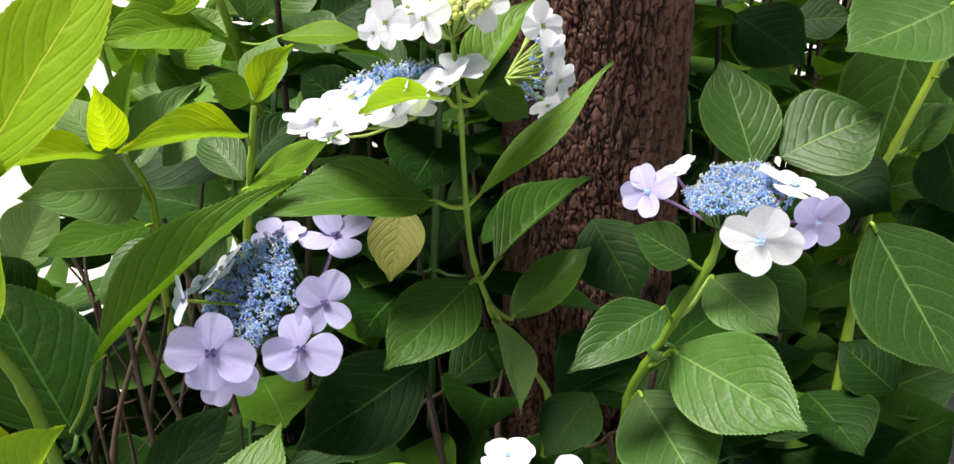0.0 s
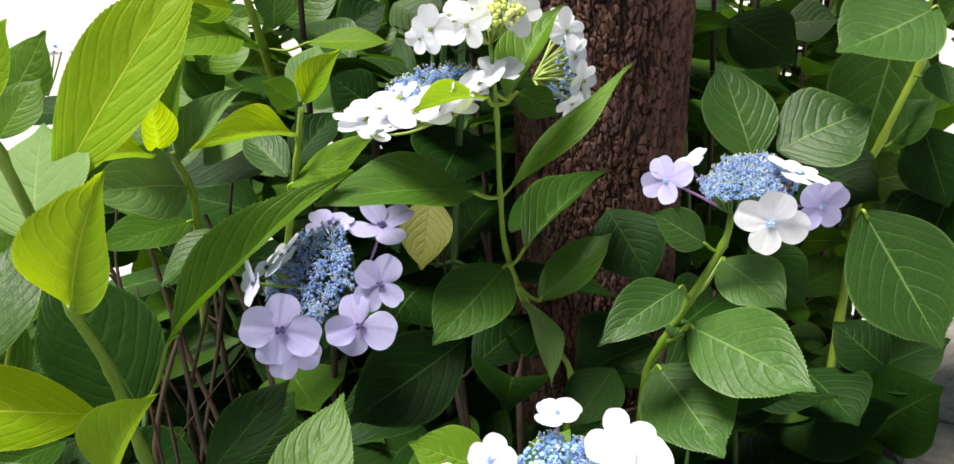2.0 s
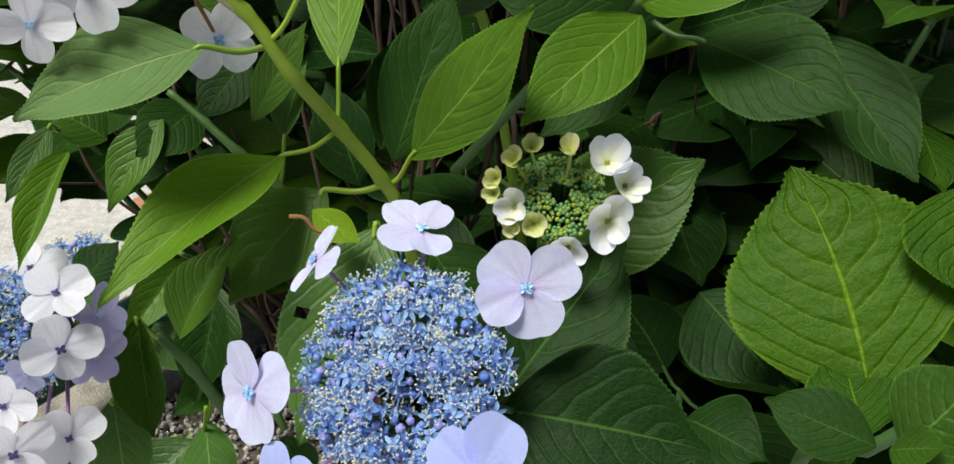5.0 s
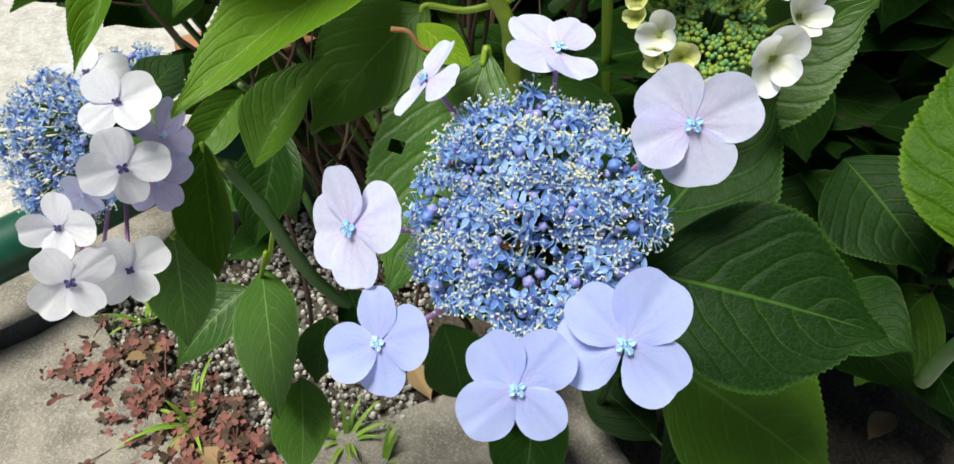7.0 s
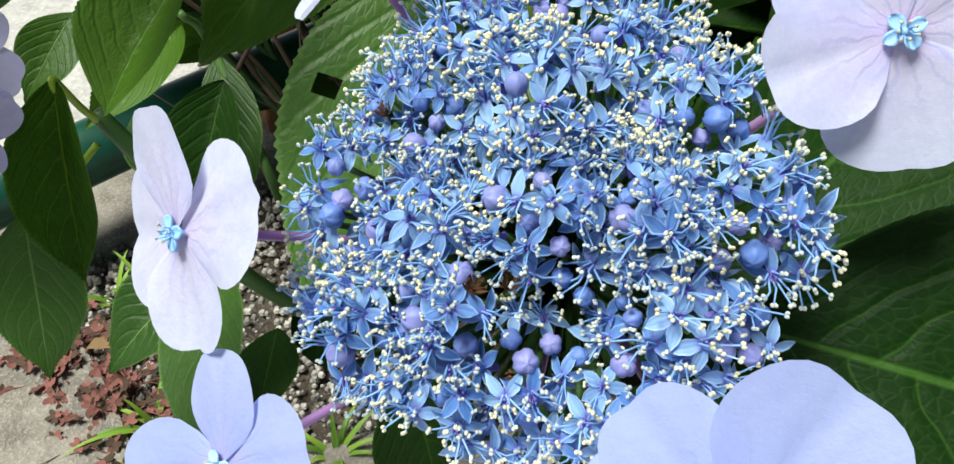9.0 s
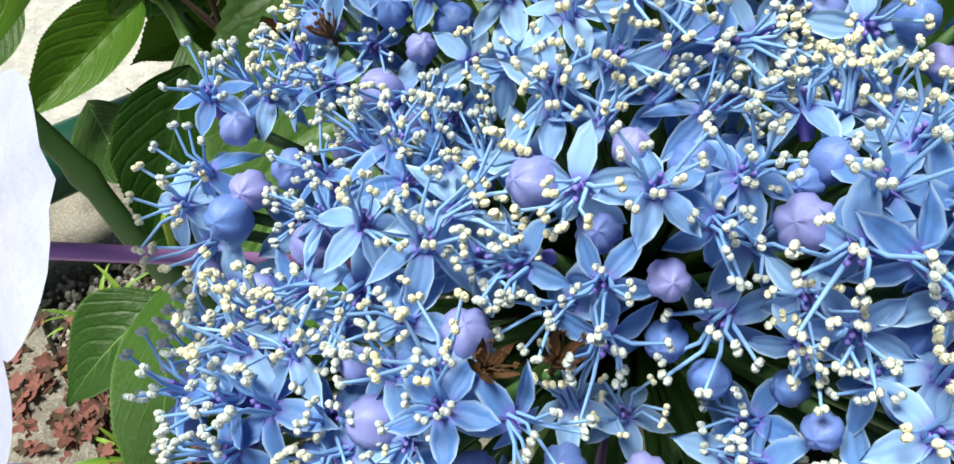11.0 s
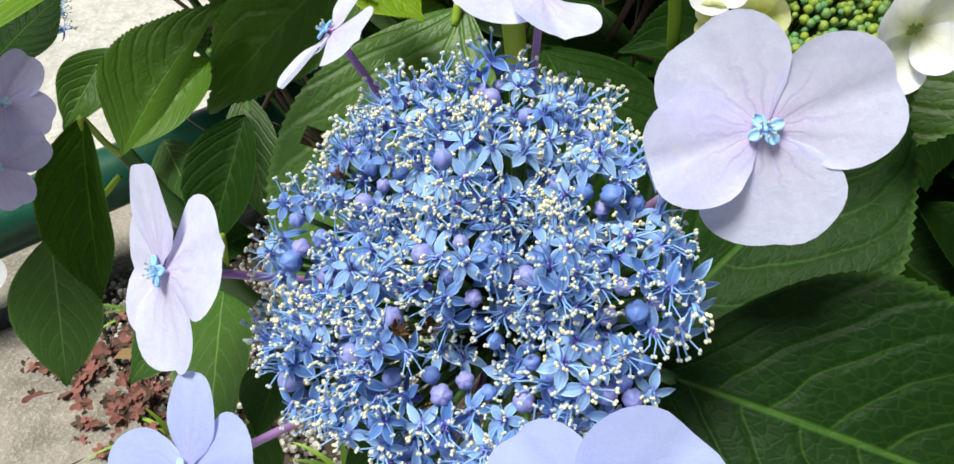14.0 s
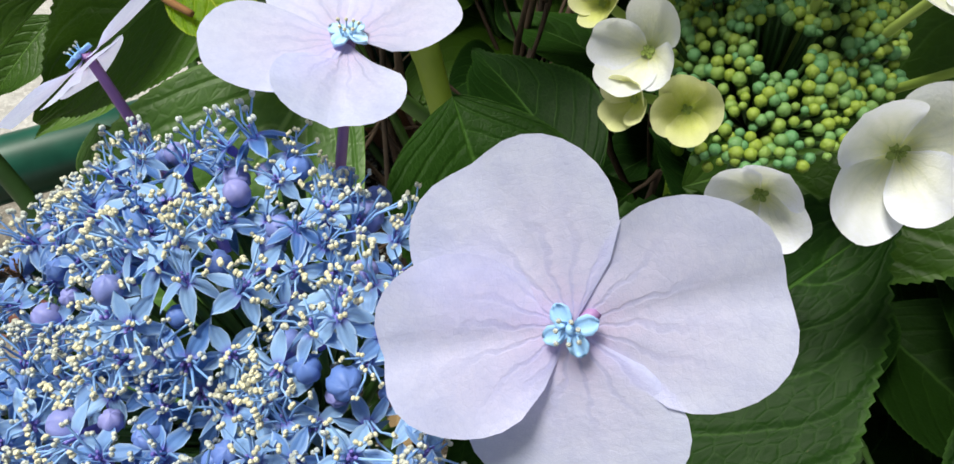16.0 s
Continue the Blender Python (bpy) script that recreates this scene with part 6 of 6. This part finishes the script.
bush = shoot((-0.265, 0.295, 0.179), "hydrangea shoot with hanging leaves over the kerb")
tube("stem", bush, ((-0.265, 0.295, 0.179), (-0.335, 0.255, 0.308), (-0.349, 0.224, 0.379), (-0.365, 0.225, 0.417), (-0.381, 0.227, 0.442)), 0.0042, 0.003, STEM_DARK, knots=0.25)
leaf(bush, (-0.3845, 0.2185, 0.4605), (-0.3774, 0.1867, 0.4008), (0.01, -0.88, 0.47), 0.030, "deep", 3, (-0.379, 0.226, 0.438))
leaf(bush, (-0.4024, 0.2011, 0.416), (-0.3935, 0.169, 0.3674), (0.29, -0.75, 0.60), 0.034, "cool", 0, (-0.382, 0.223, 0.431))
leaf(bush, (-0.4297, 0.3214, 0.2378), (-0.4751, 0.2717, 0.1998), (0.06, -0.26, 0.96), 0.050, "cool", 5, (-0.3913, 0.2777, 0.3251))
leaf(bush, (-0.408, 0.3031, 0.2813), (-0.3612, 0.182, 0.2849), (-0.09, -0.48, 0.87), 0.045, "cool", 0, (-0.3821, 0.2744, 0.3492))
leaf(bush, (-0.3681, 0.2408, 0.2449), (-0.347, 0.1631, 0.2512), (-0.10, -0.15, 0.98), 0.039, "cool", 4)
leaf(bush, (-0.3944, 0.3397, 0.372), (-0.4015, 0.2859, 0.3199), (0.01, -0.57, 0.82), 0.040, "dark", 3)
leaf(bush, (-0.4358, 0.324, 0.3601), (-0.4105, 0.3006, 0.3352), (0.02, -0.88, 0.48), 0.034, "cool", 0)
leaf(bush, (-0.401, 0.3301, 0.2931), (-0.4285, 0.2974, 0.2913), (0.01, -0.35, 0.94), 0.030, "dark", 3)
leaf(bush, (-0.347, 0.247, 0.305), (-0.343, 0.202, 0.297), (-0.12, -0.19, 0.97), 0.030, "dark", 0)
leaf(bush, (-0.336, 0.263, 0.315), (-0.317, 0.236, 0.289), (0.48, -0.41, 0.78), 0.031, "dark", 1)


# ---- the depth of the bush: shoots further in ----
def filler(place, lean, high, leaves, size, kinds, seed, bare=0.25):
    """A leafy woody shoot inside the bush: pairs of leaves crosswise up a stem. bare: the leafless share of it."""
    rnd = random.Random(seed)
    place = Vector(place)
    top = place + Vector((lean[0], lean[1], high))
    bush = shoot(place, "leafy hydrangea shoot in the shaded depth of the bush", "inner shoots of the bush")
    bend = place.lerp(top, 0.5) + Vector((rnd.uniform(-0.04, 0.04), rnd.uniform(-0.04, 0.04), 0))
    line = smooth_line((place, bend, top))
    verts, faces = tube_data(line, [0.005 - 0.0025 * k / len(line) for k in range(len(line))])
    for k in range(leaves):
        f = bare + (1 - bare) * (k // 2 * 2) / max(1, leaves - 2)
        f = min(1.0, f)
        node = place.lerp(bend, f * 2) if f < 0.5 else bend.lerp(top, f * 2 - 1)
        a = rnd.uniform(0, 6.28) if k % 2 == 0 else a + math.pi + rnd.uniform(-0.4, 0.4)
        out = Vector((math.cos(a), math.sin(a), rnd.uniform(-0.25, 0.35))).normalized()
        length = size * rnd.uniform(0.75, 1.25)
        base = node + out * 0.025
        normal = Vector((rnd.uniform(-0.4, 0.4), rnd.uniform(-0.9, 0.1), 1))
        leaf(bush, base, base + out * length, normal, length * rnd.uniform(0.52, 0.66), kinds[rnd.randrange(len(kinds))], rnd.randrange(6))
        v, q = tube_data((node, (node + base) / 2 - Vector((0, 0, 0.003)), base + out * 0.006), (0.0020, 0.0016, 0.0014), 5)
        count = len(verts)
        verts.extend(v)
        faces.extend(tuple(i + count for i in p) for p in q)
    under(bush, "stem", mesh_of("stem", verts, faces, [WOOD if rnd.random() < 0.6 else STEM_DARK]), Matrix())


def far_foliage(name, x0, x1, y0, y1, z0, z1, count, seed):
    """The far side of the bush, whose leaves nobody could count."""
    rnd = random.Random(seed)
    rows, across = 8, 4
    verts, faces, uvs = [], [], []
    for n in range(count):
        base = Vector((rnd.uniform(x0, x1), rnd.uniform(y0, y1), rnd.uniform(z0, z1)))
        if base.x > 0.57 * base.y - 0.11 and base.z < 0.66:
            continue
        way = Vector((rnd.gauss(0, 1), rnd.gauss(-0.3, 0.7), rnd.gauss(-0.2, 0.5)))
        turn = frame_of(way, (rnd.gauss(0, 0.4), rnd.gauss(-0.5, 0.4), 1))
        length, droop = rnd.uniform(0.09, 0.16), rnd.uniform(0, 0.35)
        width, start = length * rnd.uniform(0.5, 0.65), len(verts)
        for i in range(rows + 1):
            for j in range(across + 1):
                s, a = i / rows, 2 * j / across - 1
                x = leaf_half(s) * a * width
                verts.append(base + turn @ Vector((x, s * length, -droop * s * s * length + 0.3 * abs(x))))
                uvs.append((a, s))
        faces.extend((start + i * 5 + j, start + i * 5 + j + 1, start + i * 5 + j + 6, start + i * 5 + j + 5) for i in range(rows) for j in range(across))
    ob = new(name, mesh_of(name, verts, faces, [FAR_LEAF], uvs))
    return tagged(ob, "dense green hydrangea foliage on the far side of the bush", "foliage", kind="stuff")


far_foliage("far_foliage", -0.25, 1.15, 1.15, 1.60, 0.0, 1.15, 1150, 8)
far_foliage("far_foliage", -0.50, -0.05, 1.15, 1.5, 0.70, 1.25, 150, 10)
far_foliage("far_foliage", -0.55, -0.2, 1.05, 1.5, 0.15, 0.75, 110, 9)

# dark-kind leaves carry painted shade into these inner shoots
spread = random.Random(77)
for n in range(64):
    y = spread.uniform(0.72, 1.30)
    x = spread.uniform(-0.30, 0.52 * y - 0.10)
    if (x - 0.104) ** 2 + (y - 0.765) ** 2 < 0.11 ** 2:
        y = 0.98
    if x > 0.12 and y < 0.95:
        y += 0.22
    if x < -0.15 and y < 0.80:
        y = spread.uniform(0.75, 1.0)
    x = min(x, 0.42 * y - 0.09)
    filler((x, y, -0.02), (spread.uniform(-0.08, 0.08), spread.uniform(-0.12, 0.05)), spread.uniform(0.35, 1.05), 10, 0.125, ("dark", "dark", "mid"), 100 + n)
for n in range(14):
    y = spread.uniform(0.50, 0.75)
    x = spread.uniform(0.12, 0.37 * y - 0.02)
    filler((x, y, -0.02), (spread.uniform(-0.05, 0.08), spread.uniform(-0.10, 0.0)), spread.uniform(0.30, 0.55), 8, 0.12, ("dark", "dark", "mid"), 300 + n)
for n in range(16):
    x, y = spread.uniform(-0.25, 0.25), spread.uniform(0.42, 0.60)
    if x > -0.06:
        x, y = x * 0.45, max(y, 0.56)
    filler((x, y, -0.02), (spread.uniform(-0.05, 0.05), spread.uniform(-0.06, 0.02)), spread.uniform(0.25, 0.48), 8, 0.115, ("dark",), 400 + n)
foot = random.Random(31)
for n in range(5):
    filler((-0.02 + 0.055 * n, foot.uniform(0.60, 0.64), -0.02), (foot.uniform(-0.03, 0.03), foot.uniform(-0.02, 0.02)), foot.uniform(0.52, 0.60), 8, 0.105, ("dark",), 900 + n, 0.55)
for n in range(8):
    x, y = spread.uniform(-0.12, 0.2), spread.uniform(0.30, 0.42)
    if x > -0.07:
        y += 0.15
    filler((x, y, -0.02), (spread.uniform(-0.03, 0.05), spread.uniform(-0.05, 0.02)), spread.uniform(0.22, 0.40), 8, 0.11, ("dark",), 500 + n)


for n in range(34):
    y = spread.uniform(0.62, 1.25)
    x = -0.66 + (y - 0.51) * 0.81 + spread.uniform(0.06, 0.25)
    lean, tall = (spread.uniform(-0.42, -0.08), spread.uniform(0.0, 0.25)), spread.uniform(0.40, 0.76)
    filler((x, y, -0.03), lean, tall, 10, 0.12, ("dark", "mid", "mid"), 600 + n, 0.62 if y < 0.86 and x < -0.33 else 0.25)


for n in range(14):
    x, y = spread.uniform(-0.43, -0.24), spread.uniform(0.80, 1.0)
    filler((x, y, -0.03), (spread.uniform(-0.12, 0.02), spread.uniform(-0.05, 0.08)), spread.uniform(0.25, 0.52), 8, 0.10, ("dark", "dark", "mid"), 800 + n)


def cane(place, top, thick, seed):
    rnd = random.Random(seed)
    place, top = Vector(place), Vector(top)
    e = thing("woody_stem", place, "bare brown woody hydrangea stem rising from the soil", "stem", "bare woody stems")
    ROOT[e.name] = Matrix.Translation(place)
    mids = [place.lerp(top, f) + Vector((rnd.gauss(0, 0.022), rnd.gauss(0, 0.022), rnd.gauss(0, 0.012))) for f in (0.18, 0.36, 0.55, 0.78)]
    tube("stem", e, (place, *mids, top), thick, thick * 0.5, WOOD, "", 8, 0.3)
    for k in range(rnd.randrange(1, 4)):
        a = mids[1 + k]
        way = Vector((rnd.gauss(0, 0.05), rnd.gauss(0, 0.05), rnd.uniform(0.04, 0.12)))
        tube("twig", e, (a, a + way * 0.4 + Vector((rnd.gauss(0, 0.01), 0, 0)), a + way), thick * 0.45, thick * 0.2, WOOD, "", 6, 0.3)


for n in range(26):
    x, y = spread.uniform(-0.38, 0.12), spread.uniform(0.50, 0.78)
    cane((x, y, -0.03), (x + spread.uniform(-0.12, 0.12), y + spread.uniform(-0.1, 0.1), spread.uniform(0.4, 0.75)), spread.uniform(0.0018, 0.0045), n)
for n in range(14):
    x, y = spread.uniform(0.25, 0.62), spread.uniform(1.15, 1.4)
    cane((x, y, -0.03), (x + spread.uniform(0.1, 0.55), y + spread.uniform(0.0, 0.2), spread.uniform(0.8, 1.1)), 0.006, 80 + n)
for n in range(10):
    x, y = spread.uniform(-0.45, -0.25), spread.uniform(0.45, 0.6)
    cane((x, y, -0.03), (x + spread.uniform(-0.2, 0.1), y + spread.uniform(-0.1, 0.1), spread.uniform(0.3, 0.5)), spread.uniform(0.002, 0.004), 50 + n)


# ---- small things on the soil ----
def creeper(place, seed):
    """A low plant of small reddish three-part leaves."""
    rnd = random.Random(seed)
    e = thing("creeping_plant", place, "low creeping weed with small reddish-brown clover leaves", "weed", "creeping weeds")
    ROOT[e.name] = Matrix.Translation(place)
    for k in range(16):
        c = Vector(place) + Vector((rnd.gauss(0, 0.022), rnd.gauss(0, 0.020), rnd.uniform(0.006, 0.024)))
        tube("stalk", e, (Vector(place), (Vector(place) + c) / 2 + Vector((0, 0, 0.006)), c), 0.0007, 0.0005, DEAD_RED, "", 4)
        n = Vector((rnd.gauss(0, 0.4), rnd.gauss(-0.2, 0.4), 1))
        spin = rnd.uniform(0, 360)
        for j in range(3):
            turn = n.to_track_quat("Z", "Y").to_matrix().to_4x4() @ pose(0, 0, 0, rnd.uniform(-20, 10), 0, spin + j * 120)
            s = rnd.uniform(0.005, 0.010)
            under(e, "leaflet", CLOVER, Matrix.Translation(c) @ turn @ Matrix.Diagonal((s, s, s, 1)))


def clover_place(s, a, i, j):
    h = 0.5 * math.sin(math.pi * min(1.0, s * 0.72 + 0.02)) ** 0.8
    return h * a * 1.1, s * (1 - 0.25 * math.exp(-((a / 0.3) ** 2)) * s ** 3), 0.18 * abs(a) * s


CLOVER = sheet(5, 4, clover_place, "leaflet", [DEAD_RED])
for n, (x, y) in enumerate(((-0.670, 0.397), (-0.640, 0.412), (-0.615, 0.392), (-0.630, 0.372), (-0.595, 0.367), (-0.575, 0.382), (-0.605, 0.337), (-0.570, 0.332), (-0.545, 0.312), (-0.515, 0.322), (-0.530, 0.292), (-0.495, 0.299), (-0.560, 0.357), (-0.485, 0.327))):
    creeper((x, y, -0.012), n)


def grass(place, blades, long, seed):
    rnd = random.Random(seed)
    e = thing("grass_tuft", place, "small tuft of yellow-green grass blades in the gravel", "grass", "grass tufts")
    ROOT[e.name] = Matrix.Translation(place)
    for k in range(blades):
        a, out, size = rnd.uniform(0, 6.28), rnd.uniform(0.4, 1.1), long * rnd.uniform(0.6, 1.2)
        d = Vector((math.cos(a), math.sin(a), 0))

        def blade(s, t, i, j):
            w = 0.0032 * (1 - s) ** 0.6 * (0.5 + min(1, s * 4) * 0.5)
            p = Vector(place) + d * (size * out * s) + Vector((0, 0, size * (s * 1.1 - 0.75 * out * s * s)))
            side = Vector((-d.y, d.x, 0)) * w * t
            return p + side + Vector((0, 0, abs(t) * w * 0.5))

        under(e, "blade", sheet(7, 2, blade, "blade", [GRASS]), Matrix())


for n, (x, y, b, l) in enumerate(((-0.535, 0.347, 12, 0.06), (-0.630, 0.467, 9, 0.07), (-0.605, 0.487, 7, 0.06), (-0.380, 0.347, 12, 0.05), (-0.340, 0.327, 9, 0.06), (-0.690, 0.657, 9, 0.09), (-0.630, 0.697, 9, 0.09), (-0.550, 0.477, 7, 0.05))):
    grass((x, y, -0.015), b, l, n)


def fallen_leaf(place, yaw, long, n):
    e = thing("fallen_leaf", place, "dry straw-brown fallen leaf curled on the soil", "leaf", "fallen leaves")
    ROOT[e.name] = Matrix.Translation(place)
    me = LEAVES["old", n].copy()
    me.materials.clear()
    me.materials.append(STRAW)
    under(e, "blade", me, Matrix.Translation(place) @ pose(0, 0, 0.008, 12, 8, yaw) @ Matrix.Diagonal((long * 0.5, long, long * 0.6, 1)))


for n, (x, y) in enumerate(((-0.530, 0.282), (-0.475, 0.297), (-0.590, 0.437), (-0.330, 0.437), (-0.430, 0.457), (-0.210, 0.337), (-0.180, 0.257), (0.165, 0.440))):
    fallen_leaf((x, y, -0.008), n * 71, 0.05, n % 6)
